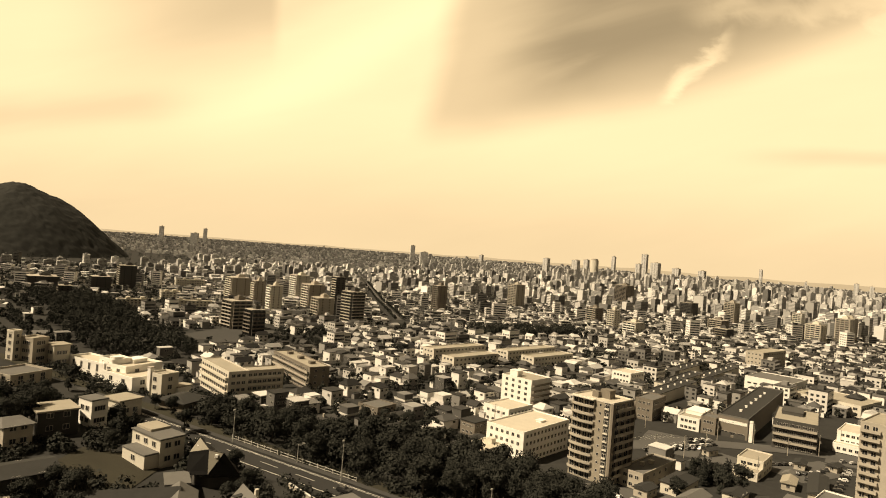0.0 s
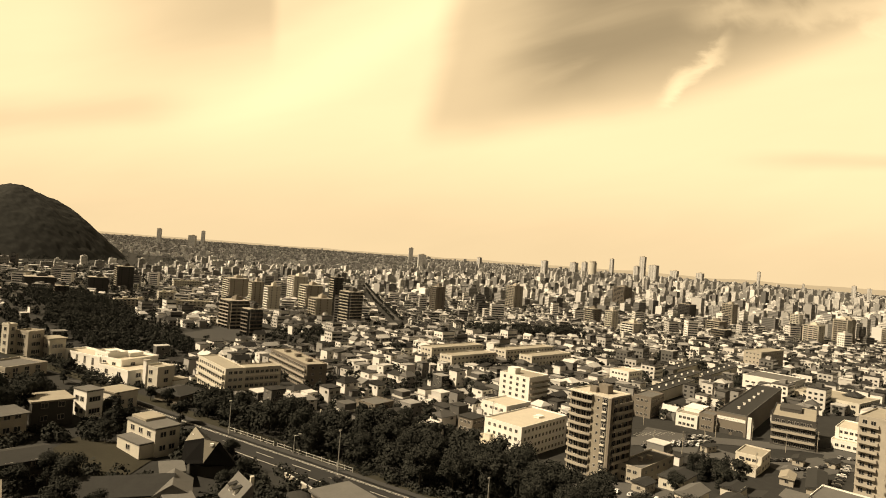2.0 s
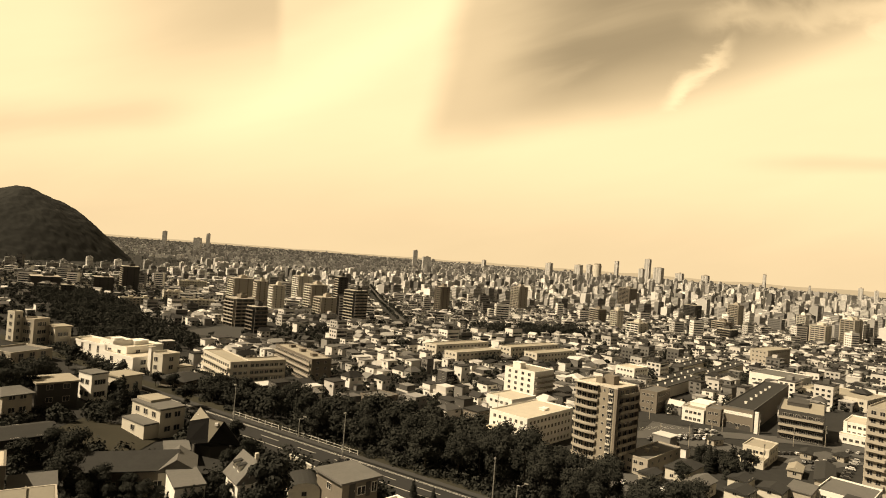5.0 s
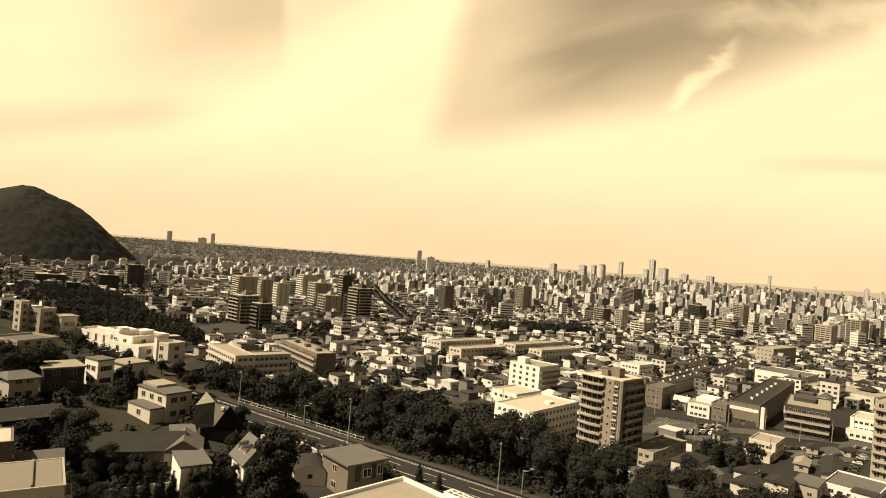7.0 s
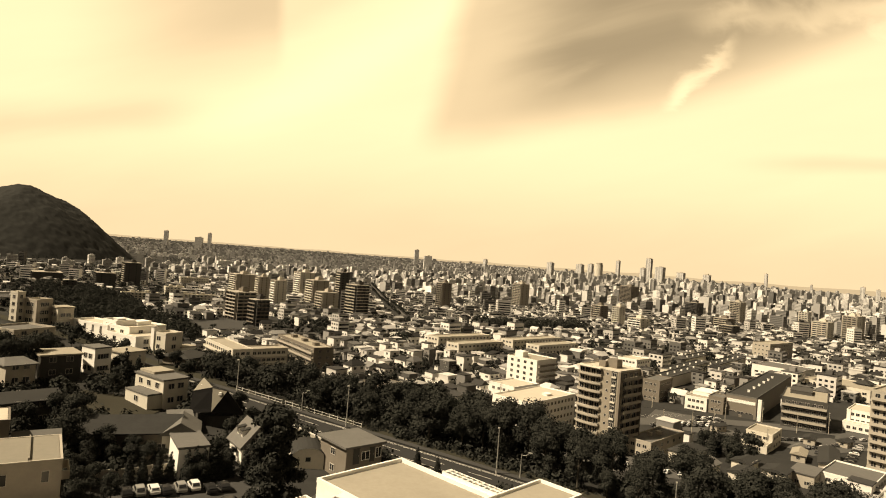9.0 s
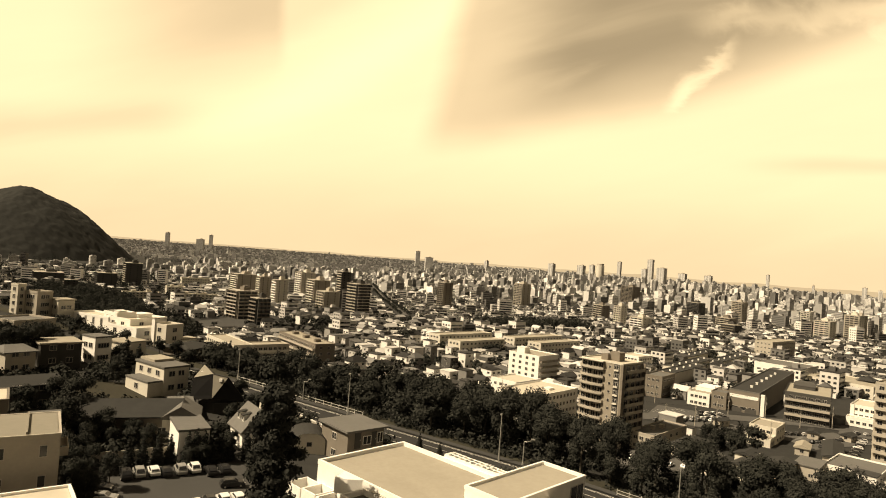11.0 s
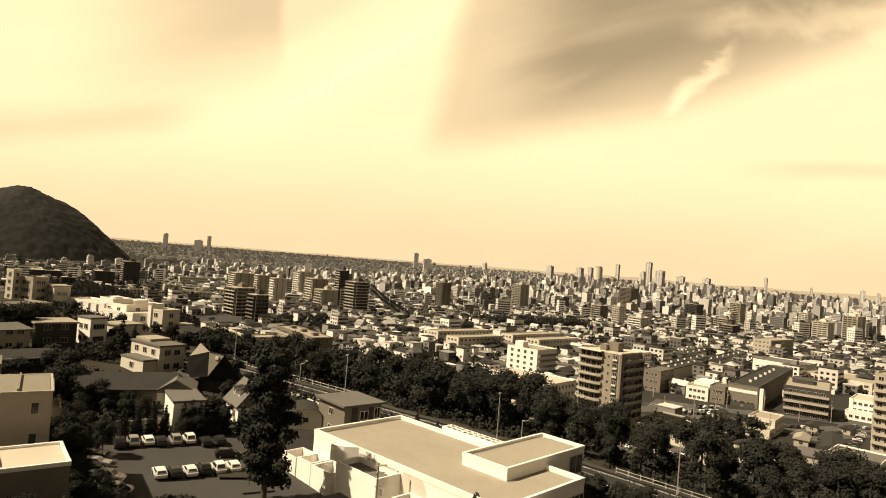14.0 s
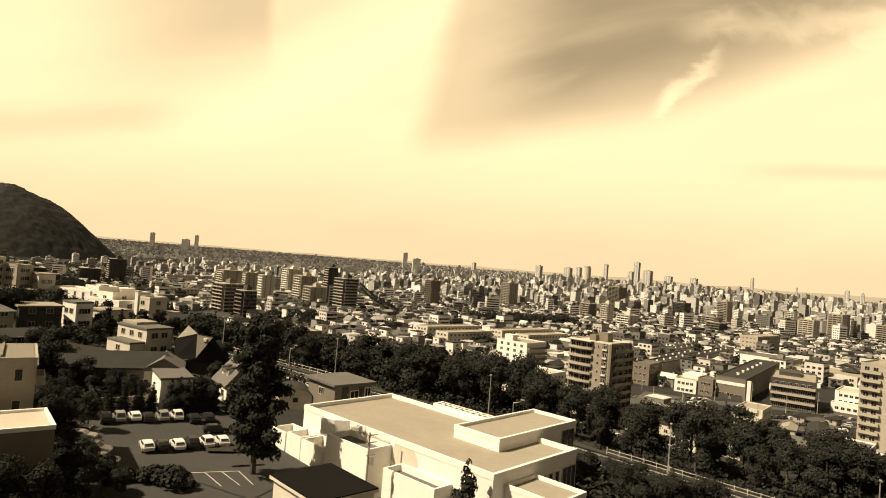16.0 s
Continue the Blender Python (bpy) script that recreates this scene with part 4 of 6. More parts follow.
block("apartment_block", -97.2, 307.0, 42, 20.0, 10.0, 12.9, 4, "cream four-storey apartment wing with dark window bands", "apartment block", TAN, ROOFTAN, {0: 7, 2: 5}, balcony=((0, -9.0, 9.0, 1.1),), rail=CREAM, size=(1.8, 1.5), group="apartment slabs")
block("apartment_block", -88.2, 349.0, 38.3, 11.5, 51.0, 11.5, 4, "long brown four-storey apartment slab with balconies", "apartment block", BRICK, ROOFTAN, {0: 2, 3: 18}, balcony=((3, -25, 25, 1.2),), rail=TAN, size=(1.5, 1.4), group="apartment slabs", head=((0, -15, 3, 3, 1.5), (0, 0, 3, 3, 1.5), (0, 15, 3, 3, 1.5)))
for bx, by, bl in ((-1.2, 481.9, 57.0), (57.0, 507.0, 62.0), (10.4, 443.9, 46.0), (70.0, 478.0, 50.0)):
    block("apartment_block", bx, by, 46, bl, 12.0, ground(bx, by) + 10.5, 3, "long pale three-storey apartment slab", "apartment block", CREAM, ROOFTAN, {0: int(bl / 4), 3: 3}, size=(1.8, 1.4), group="pale apartment slabs")
for bx, by, br, bl, bd, bh in ((-346, 650, 37, 36.0, 10.0, 10.5), (-297, 673, 24, 46.0, 11.0, 11.5), (-359, 756, 34, 22.0, 15.0, 13.0), (-445, 1004, 34, 44.0, 12.0, 15.0)):
    block("apartment_block", bx, by, br, bl, bd, ground(bx, by) + bh, 4, "pale four-storey apartment slab below the wooded hill", "apartment block", CREAM, ROOFTAN, {0: int(bl / 4), 3: 3}, size=(2.0, 1.4), group="slabs below the wooded hill", head=((bl * 0.2, 0, 4, 4, 2.4), (-bl * 0.2, 0, 4, 4, 2.4)))
block("house_block", -35.8, 293.2, 55, 13.0, 12.5, 3.8, 2, "brown flat house among trees", wall=BRICK, roof=ROOFMID, faces={0: 3, 3: 3})
box_house(-67.1, 283.5, 40, 8.5, 9.0, 4.6, "white house with a grey roof at the foot of the slope", WHITE, ROOFMID)
block("office_building", 279.0, 569.7, 42, 48.0, 15.0, 12.0, 5, "long pale five-storey slab with a grey roof", wall=TAN, roof=ROOFTAN, faces={0: 12, 3: 4})

for hx, hy, hw, hd, hh, hr in ((10.5, 247.0, 9.0, 8.0, 4.6, 50), (-24.0, 252.0, 10.0, 8.0, 4.8, 44), (-14.0, 243.0, 8.0, 6.0, 3.0, 40), (-2.0, 232.0, 9.0, 6.5, 3.2, 46)):
    gable_house(hx, hy, hr, hw, hd, hh, 1.5, "dark house with a dull roof at the slope foot", DARK, ROOFDARK if hh > 4 else ROOFMID, hip=2.5, faces=(2, 1, 1, 2))

for hx, hy, hw, hd, hh, hr in ((104, 246, 5, 4, 2.4, 48), (112, 270, 6, 3.5, 2.6, 30), (146, 262, 7, 4, 2.6, 56), (160, 262, 6, 4, 2.4, 40), (133, 246, 5, 3, 2.2, 50), (68, 214, 7, 5, 3.0, 46), (98, 213, 8, 6, 4.4, 48), (104, 204, 8, 7, 4.8, 50), (92, 200, 9, 6.5, 4.6, 46)):
    gable_house(hx, hy, hr, hw, hd, hh, 0.9, "small grey shed with a dull sheet roof among the lots" if hh < 4 else "small town house with a dull gable roof below the slope", TAN if hh < 4 else CREAM, ROOFMID if int(hx) % 2 else ROOFDARK, faces=(2, 1, 0, 1), name="shed" if hh < 4 else "house")


def air_conditioner(x, y, z, rot):
    root = thing("air_conditioner", x, y, z, rot, "pale outdoor air-conditioning unit beside the white building", "air conditioner", "outdoor units")
    part("casing", Geo().box(0, 0, 0.1, 0.9, 0.4, 0.75).mesh("casing", CREAM), root)
    part("fan_grille", Geo().tube((-0.15, -0.22, 0.48), (-0.15, -0.19, 0.48), 0.27, 0.27, 14).mesh("fan_grille", DARK), root, "dark round fan grille")
    for a in (-0.33, 0.33):
        part("foot", Geo().box(a, 0, 0, 0.1, 0.42, 0.1).mesh("foot", METAL), root)


for ax, ay in ((-6.6, 70.2), (-5.6, 69.4), (-4.7, 68.5), (-8.3, 73.4)):
    air_conditioner(ax, ay, ground(ax, ay), 318)

# ---- towers in the middle distance ----


def mid_tower(x, y, w, h, label, wall=BRICK, rail=TAN, rot=40.0, d=None, side=None):
    seen = abs(math.atan2(x, y) + radians(rot))
    w = w / (math.cos(seen) + abs(math.sin(seen)))
    d = d or w
    floors = max(3, round(h / 3.0))
    z = ground(x, y)
    root = thing("apartment_tower", x, y, z, rot, label, "apartment block", "towers across the town")
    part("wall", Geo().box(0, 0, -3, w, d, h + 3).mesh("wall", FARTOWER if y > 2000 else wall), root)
    part("roof", Geo().box(0, 0, h, w + 0.4, d + 0.4, 0.5).mesh("roof", TAN), root)
    part("roof_house", Geo().box(w * 0.1, 0, h + 0.5, w * 0.35, d * 0.4, 3.0).box(w * 0.1, 0, h + 3.5, w * 0.2, d * 0.2, 1.2).mesh("roof_house", wall), root)
    if y > 2000:
        return root
    step = h / floors
    fronts = ((0, w, d), (3, d, w)) if (rot > 45 if side is None else side) else ((3, d, w),)
    for face, run, deep in fronts:
        slab = Geo().box(0, -0.6, -0.12, run * 0.92, 1.2, 0.24).box(0, -1.15, 0.12, run * 0.92, 0.1, 0.8).mesh("balcony", rail)
        px, py = on_face(face, 0, w, d)
        for f in range(1, floors):
            part("balcony", slab, root, at=(px, py, f * step), turn=90 * face)
        bands = Geo()
        for f in range(floors):
            for k in range(3):
                bands.box((k - 1) * run * 0.3, -0.02, f * step + 0.5, run * 0.25, 0.08, step * 0.62)
        tagged(part("glazing", bands.mesh("glazing", GLASS), root, at=(px, py, 0), turn=90 * face), "dark window bands", kind="stuff")
        for k in (-1, 0, 1, 2):
            part("party_wall", Geo().box((k - 0.5) * run * 0.3, -0.55, 0, 0.25, 1.1, h).mesh("party_wall", wall), root, at=(px, py, 0), turn=90 * face)
    if len(fronts) == 1:
        px, py = on_face(0, 0, w, d)
        g = Geo()
        for f in range(floors):
            for k in (-0.25, 0.2):
                g.box(k * w, -0.02, f * step + 0.9, 1.3, 0.08, 1.3)
        tagged(part("glazing", g.mesh("glazing", GLASS), root, at=(px, py, 0)), "small dark side windows", kind="stuff")
    return root


mid_tower(-111, 640, 24, 37, "dark fourteen-storey apartment tower with pale balconies", DARK, TAN, 48)
mid_tower(-151, 760, 16, 47, "dark slim tower with white balcony bands", DARK, TAN)
mid_tower(-31, 905, 22, 41, "dark brown apartment tower", BRICK, BRICK)
mid_tower(-203, 560, 26, 25, "brown mid-rise block with balconies", BRICK, TAN, 48)
mid_tower(-173, 520, 17, 22, "dark mid-rise block among low houses", DARK, BRICK, 48)
mid_tower(-264, 800, 18, 32, "pale mid-rise tower among low houses", TAN, CREAM)
mid_tower(-218, 720, 18, 32, "grey mid-rise tower with a white end", CREAM, WHITE)
mid_tower(-309, 850, 34, 32, "pale broad apartment slab across town", TAN, CREAM)
mid_tower(-236, 900, 29, 40, "pale stepped apartment tower", CREAM, WHITE)
mid_tower(-187, 780, 29, 34, "pale striped apartment tower", TAN, CREAM)
mid_tower(-156, 700, 26, 24, "grey apartment slab among low houses", TAN, TAN)
mid_tower(-494, 900, 25, 34, "dark office tower with window bands", DARK, TAN)
mid_tower(-486, 820, 26, 20, "dark block near the wooded hill", DARK, DARK)
mid_tower(-553, 800, 36, 16, "dark broad block near the wooded hill", DARK, DARK)
mid_tower(-456, 700, 14, 14, "small dark block below the wooded hill", DARK, BRICK)
mid_tower(223, 800, 27, 18, "pale block with dark balconies", CREAM, WHITE)
mid_tower(390, 1500, 44, 49, "broad dark apartment tower", BRICK, BRICK)
mid_tower(102, 1150, 31, 45, "grey apartment tower among low houses", TAN, TAN)
mid_tower(205, 950, 24, 25, "grey mid-rise block among low houses", BRICK, TAN)
mid_tower(209, 850, 17, 29, "pale mid-rise block among low houses", CREAM, CREAM)
mid_tower(454, 1250, 34, 32, "black broad tower block", DARK, DARK)
mid_tower(411, 1000, 31, 19, "brown block with a dark side", BRICK, TAN)
mid_tower(357, 850, 26, 16, "dark striped low block", DARK, BRICK)
mid_tower(495, 1150, 27, 43, "tan apartment tower across the town", TAN, TAN)
mid_tower(562, 1050, 19, 38, "white narrow tower across the town", WHITE, CREAM)
mid_tower(507, 900, 27, 29, "pale block with window bands", CREAM, CREAM)
mid_tower(550, 905, 24, 40, "tall pale apartment tower with ribs", CREAM, TAN)
mid_tower(585, 950, 20, 40, "grey apartment tower among low houses", TAN, BRICK)
mid_tower(660, 960, 30, 28, "brown apartment block across the town", BRICK, TAN)
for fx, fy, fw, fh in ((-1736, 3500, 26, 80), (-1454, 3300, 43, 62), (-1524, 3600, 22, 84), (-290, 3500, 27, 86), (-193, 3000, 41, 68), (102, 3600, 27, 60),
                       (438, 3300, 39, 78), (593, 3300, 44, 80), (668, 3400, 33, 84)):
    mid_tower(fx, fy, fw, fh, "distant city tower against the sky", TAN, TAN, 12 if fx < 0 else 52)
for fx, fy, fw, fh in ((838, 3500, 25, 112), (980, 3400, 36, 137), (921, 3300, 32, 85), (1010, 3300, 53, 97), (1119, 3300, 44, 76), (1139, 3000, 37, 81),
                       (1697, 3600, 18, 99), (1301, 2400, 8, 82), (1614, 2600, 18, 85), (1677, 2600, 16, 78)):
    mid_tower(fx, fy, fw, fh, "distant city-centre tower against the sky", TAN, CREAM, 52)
drum = thing("round_tower", 628, 3000, ground(628, 3000), 0, "round pale hotel tower in the distant city centre", "tower")
part("wall", Geo().tube((0, 0, 0), (0, 0, 92), 19, 19, 24).mesh("wall", CREAM), drum)
part("crown", Geo().tube((0, 0, 92), (0, 0, 100), 16, 16, 24).mesh("crown", TAN), drum)

# ---- houses of the town ----
rng = random.Random(7)
TAKEN = []
for ob in list(scene.objects):
    if ob.type == "EMPTY" and ob.children and ob.parent is None:
        wall = next((c for c in ob.children if c.name.startswith("wall")), None)
        if wall:
            xs = [v.co.x for v in wall.data.vertices]
            ys = [v.co.y for v in wall.data.vertices]
            TAKEN.append((ob.matrix_world.inverted(), max(xs) + 1.5, max(ys) + 1.5))


def free(x, y, margin=4.0):
    for inv, hx, hy in TAKEN:
        p = inv @ Vector((x, y, 0))
        if abs(p.x) < hx + margin and abs(p.y) < hy + margin:
            return False
    return True


def near_line(x, y, line, reach):
    for (x0, y0), (x1, y1) in zip(line, line[1:]):
        dx, dy = x1 - x0, y1 - y0
        t = min(1, max(0, ((x - x0) * dx + (y - y0) * dy) / (dx * dx + dy * dy)))
        if math.hypot(x - x0 - t * dx, y - y0 - t * dy) < reach:
            return True
    return False


OPEN = [([(186, 318), (216, 338)], 17), ([(60, 268), (118, 290), (160, 290), (200, 276), (330, 238)], 13), ([(108, 214), (150, 250)], 20), ([(118, 284), (150, 292), (190, 286)], 21), ([(130, 250), (185, 270)], 20), ([(95, 285), (125, 283)], 14), ([(221, 362), (232, 368)], 8), ([(90, 298), (107, 318)], 9), ([(92, 268), (108, 300)], 17),
        ([(30, 214), (84, 208)], 14), ([(170, 285), (196, 268)], 17), ([(-60, 700), (-253, 1620), (-360, 2130)], 9),
        ([(-480, 720), (-365, 600), (-300, 505), (-232, 432), (-205, 400)], 38), ([(-196, 474), (-186, 560)], 30), ([(72, 212), (108, 240)], 20), ([(104, 252), (124, 268)], 13), ([(132, 250), (166, 268)], 13)]


def clear(x, y, margin=4.0):
    return free(x, y, margin) and not any(near_line(x, y, line, r) for line, r in OPEN)


KINDS = (
    (8.6, 7.8, 6.0, "two-storey town house with a flat roof"), (8.4, 7.0, 5.2, "town house with a gabled sheet roof"),
    (8.8, 8.0, 5.4, "town house with a hipped roof"), (7.4, 7.2, 6.2, "town house with a flat roof and a low wing"),
    (8.0, 7.5, 5.6, "town house with a single-pitch roof"), (9.8, 8.4, 6.2, "broad flat-roofed town house with a balcony"),
    (9.4, 8.6, 3.2, "stepped town house with a set-back upper floor"), (8.8, 7.2, 5.0, "gabled town house with a porch and chimney"),
    (6.6, 7.0, 8.6, "narrow three-storey town house with balconies"))


def town_house(kind, x, y, rot):
    w, d, h, label = KINDS[kind]
    root = thing("house", x, y, ground(x, y), rot, label, "house", "town houses")
    g, r = Geo().box(0, 0, -2, w, d, h + 2), Geo()
    if kind == 3:
        g.box(0.6, -d / 2 - 2, -2, w * 0.7, 4.0, 5.0)
        r.box(0.6, -d / 2 - 2.1, 3.0, w * 0.7 + 0.4, 4.2, 0.25)
    if kind in (1, 7):
        for sx in (-w / 2 + 0.01, w / 2 - 0.01):
            g.solid([(sx, -d / 2, h), (sx, d / 2, h), (sx, 0, h + 2.2)], [(0, 1, 2)])
    if kind in (0, 3, 5, 8):
        r.box(0, 0, h, w + 0.5, d + 0.5, 0.4)
    elif kind == 4:
        e, f = w / 2 + 0.4, d / 2 + 0.4
        r.solid([(-e, -f, h), (e, -f, h), (e, f, h), (-e, f, h), (-e, -f, h + 0.25), (e, -f, h + 0.25), (e, f, h + 1.6), (-e, f, h + 1.6)],
                [(3, 2, 1, 0), (4, 5, 6, 7), (0, 1, 5, 4), (1, 2, 6, 5), (2, 3, 7, 6), (3, 0, 4, 7)])
    elif kind == 6:
        g.box(0.8, 0.9, h, w - 2.2, d - 2.4, 3.0)
        r.box(0, 0, h, w + 0.2, d + 0.2, 0.2).box(0.8, 0.9, h + 3.0, w - 1.8, d - 2.0, 0.35)
        part("terrace_rail", parapet(w, d, h + 0.2, 0.9, 0.12).mesh("terrace_rail", RAIL), root)
    else:
        r.gable(0, 0, h, w + 0.9, d + 0.9, 2.2, inset=2.6 if kind == 2 else 0.0)
    part("wall", g.mesh("wall", HOUSEWALL), root)
    part("roof", r.mesh("roof", HOUSEROOF), root)
    if kind in (5, 8):
        for f in range(1, 3 if kind == 8 else 2):
            bal = Geo().box(0, -d / 2 - 0.6, 0, w * 0.7, 1.2, 0.15).box(0, -d / 2 - 1.15, 0.15, w * 0.7, 0.1, 0.9)
            part("balcony", bal.mesh("balcony", HOUSEROOF), root, at=(0, 0, 2.8 * f))
    if kind == 7:
        part("porch", Geo().box(-w * 0.2, -d / 2 - 0.9, -1, 2.6, 1.8, 3.4).gable(-w * 0.2, -d / 2 - 0.9, 2.4, 2.0, 3.0, 0.8).mesh("porch", HOUSEWALL), root)
        part("chimney", Geo().box(w * 0.25, 0.8, h, 0.7, 0.7, 3.2).mesh("chimney", TAN), root)
    spots = [(0, -w * 0.26, 4.4), (0, w * 0.24, 4.4), (3, d * 0.22, 4.4), (3, -d * 0.22, 1.7), (1, 0.0, 4.2), (2, w * 0.2, 4.2)]
    if kind == 6:
        spots = [(0, -w * 0.26, 1.6), (0, w * 0.24, 1.6), (3, d * 0.2, 1.6), (3, -d * 0.22, 1.6), (1, 0.0, 1.6), (2, w * 0.2, 1.6)]
    if kind == 8:
        spots += [(0, 0.0, 7.2), (3, 0.0, 7.2)]
    if kind in (0, 1, 2, 4):
        spots.append((0, w * 0.1, 1.6))
    for face, a, z in spots:
        px, py = on_face(face, a, w, d)
        part("window", window_mesh(1.7, 1.3), root, at=(px, py, z), turn=90 * face)
    return root


PROTO = {}
STUFF, STUFFR, STUFFG = Geo(), Geo(), Geo()


def joined_house(x, y, rot):
    w, d, h = rng.uniform(5.4, 9.2), rng.uniform(5.4, 8.0), rng.uniform(4.2, 8.4)
    z, t = ground(x, y), radians(rot)
    STUFF.box(x, y, z - 2, w, d, h + 2, t)
    if rng.random() < 0.55:
        STUFFR.box(x, y, z + h, w + 0.5, d + 0.5, 0.4, t)
    else:
        STUFFR.gable(x, y, z + h, w + 0.8, d + 0.8, rng.uniform(1.2, 2.6), t, inset=rng.choice((0, 0, 2.5)))
    c, s = math.cos(t), math.sin(t)
    if rng.random() < 0.5:
        o = rng.uniform(-0.2, 0.2) * w
        STUFF.box(x + o * c + (d / 2 + 1.2) * s, y + o * s - (d / 2 + 1.2) * c, z - 2, w * 0.5, 2.6, 4.8, t)
    if rng.random() < 0.4:
        STUFFR.box(x + 0.2 * w * c, y + 0.2 * w * s, z + h, 0.8, 0.8, 2.2, t)
    for a in (-0.25, 0.25):
        for zz in (1.0, 3.6) if h < 7.5 else (1.0, 3.6, 6.2):
            STUFFG.box(x + a * w * c + (d / 2) * s, y + a * w * s - (d / 2) * c, z + zz, 1.7, 0.1, 1.2, t)
            STUFFG.box(x - w / 2 * c - a * d * s, y - w / 2 * s + a * d * c, z + zz, 0.1, 1.6, 1.2, t)


def joined_block(x, y, rot, w, d, h):
    z, t = ground(x, y), radians(rot)
    STUFF.box(x, y, z - 2, w, d, h + 2, t)
    STUFFR.box(x, y, z + h, w + 0.3, d + 0.3, 0.5, t)
    STUFFR.box(x, y, z + h + 0.5, w * 0.3, d * 0.35, 2.4, t)
    c, s = math.cos(t), math.sin(t)
    for f in range(max(2, int(h / 3.0))):
        zz = z + 0.9 + f * 3.0
        STUFFG.box(x + (d / 2) * s, y - (d / 2) * c, zz, w * 0.9, 0.12, 1.5, t)
        for k in (-0.3, 0.0, 0.3):
            STUFFG.box(x - w / 2 * c - k * d * s, y - w / 2 * s + k * d * c, zz, 0.12, d * 0.16, 1.4, t)


HOUSES = 0
TREESPOTS, SHRUBS = [], []
PARK = [(20, 655), (70, 668), (135, 722)]
grid = radians(47)
for i in range(-75, 100):
    for j in range(-76, 110):
        if j % 9 == 8 or i % 3 == 2:
            gap = True
        else:
            gap = False
        a = i * 11.8 - (i // 3) * 5.0 + rng.uniform(-1.2, 1.2)
        b = j * 10.0 + rng.uniform(-1.0, 1.0)
        x = 60 + a * math.cos(grid) - b * math.sin(grid)
        y = 300 + a * math.sin(grid) + b * math.cos(grid)
        u, s = along(x, y)
        if y > 640 or s < (106 if -60 < u < 45 else 97) or abs(x) > y * 0.82 + 40 or gap:
            continue
        roll = rng.random()
        if not clear(x, y):
            continue
        if near_line(x, y, [(-300, 440), (-200, 470), (-120, 530)], 26) or near_line(x, y, PARK, 24) or roll < (0.85 if x < -0.45 * y - 20 else (0.6 if (s < 136 and x < 45) or (s < 168 and x < 12) else 0.19)):
            TREESPOTS.append((x, y))
            continue
        for e in range(rng.choice((1, 1, 2, 2))):
            SHRUBS.append((x + rng.choice((-1, 1)) * rng.uniform(4.2, 6.5), y + rng.choice((-1, 1)) * rng.uniform(4.2, 6.5)))
        turn = 47 + rng.choice((0, 0, 0, 90, 180, 270)) + rng.uniform(-2, 2)
        if y < 470 and HOUSES < 250:
            kind = rng.choice((0, 0, 1, 2, 3, 4, 5, 6, 7, 8, 8))
            if kind in PROTO:
                twin = copy_thing(PROTO[kind], pose(x, y, ground(x, y), 0, 0, turn))
                twin.scale = (rng.uniform(0.72, 1.12), rng.uniform(0.72, 1.12), rng.uniform(0.75, 1.15))
            else:
                PROTO[kind] = town_house(kind, x, y, turn)
            HOUSES += 1
            for e in range(2):
                ax, ay = x + rng.choice((-1, 1)) * rng.uniform(4.2, 5.6), y + rng.choice((-1, 1)) * rng.uniform(4.2, 5.6)
                aw, ad, ah = rng.uniform(2.2, 5), rng.uniform(2.2, 4), rng.uniform(2.0, 3.6)
                STUFF.box(ax, ay, ground(ax, ay) - 1, aw, ad, ah + 1, grid)
                STUFFR.box(ax, ay, ground(ax, ay) + ah, aw + 0.4, ad + 0.4, 0.2, grid)
        elif rng.random() < 0.07:
            joined_block(x, y, 47, rng.uniform(10, 16), rng.uniform(9, 11), rng.uniform(8, 15))
        else:
            joined_house(x, y, turn)

# beyond, the street grid turns to run with the avenue
g2 = radians(12)
y0 = 640.0
while y0 < 1250:
    pitch = 11.5
    x0 = -y0 * 0.86 - 40
    while x0 < y0 * 0.86 + 40:
        x, y = x0 + rng.uniform(-2, 2), y0 + rng.uniform(-2, 2)
        x0 += pitch
        if int((x * math.cos(g2) + y * math.sin(g2)) / 13.5) % 5 == 0 or not clear(x, y, 2.0):
            continue
        if near_line(x, y, PARK, 24):
            TREESPOTS.append((x, y))
            continue
        roll = rng.random()
        if roll < 0.025 and y > 700:
            joined_block(x, y, 12, rng.uniform(10, 18), rng.uniform(9, 13), rng.choice((9, 12, 15, 20, 26)))
        elif roll < (0.75 if x < -0.47 * y else 0.26):
            TREESPOTS.append((x, y))
        else:
            joined_house(x, y, 12 + rng.choice((0, 90)))
    y0 += 12.6 * (1.0 if y0 < 900 else 1.2)
for name, geo, m, label in (("distant_houses", STUFF, STUFFWALL, "crowded distant houses and small blocks of the town"),
                            ("distant_roofs", STUFFR, STUFFROOF, "flat and pitched roofs of the distant houses"),
                            ("distant_windows", STUFFG, GLASS, "dark windows of the distant houses")):
    tagged(new(name, geo.mesh(name, m)), label, "houses", kind="stuff")

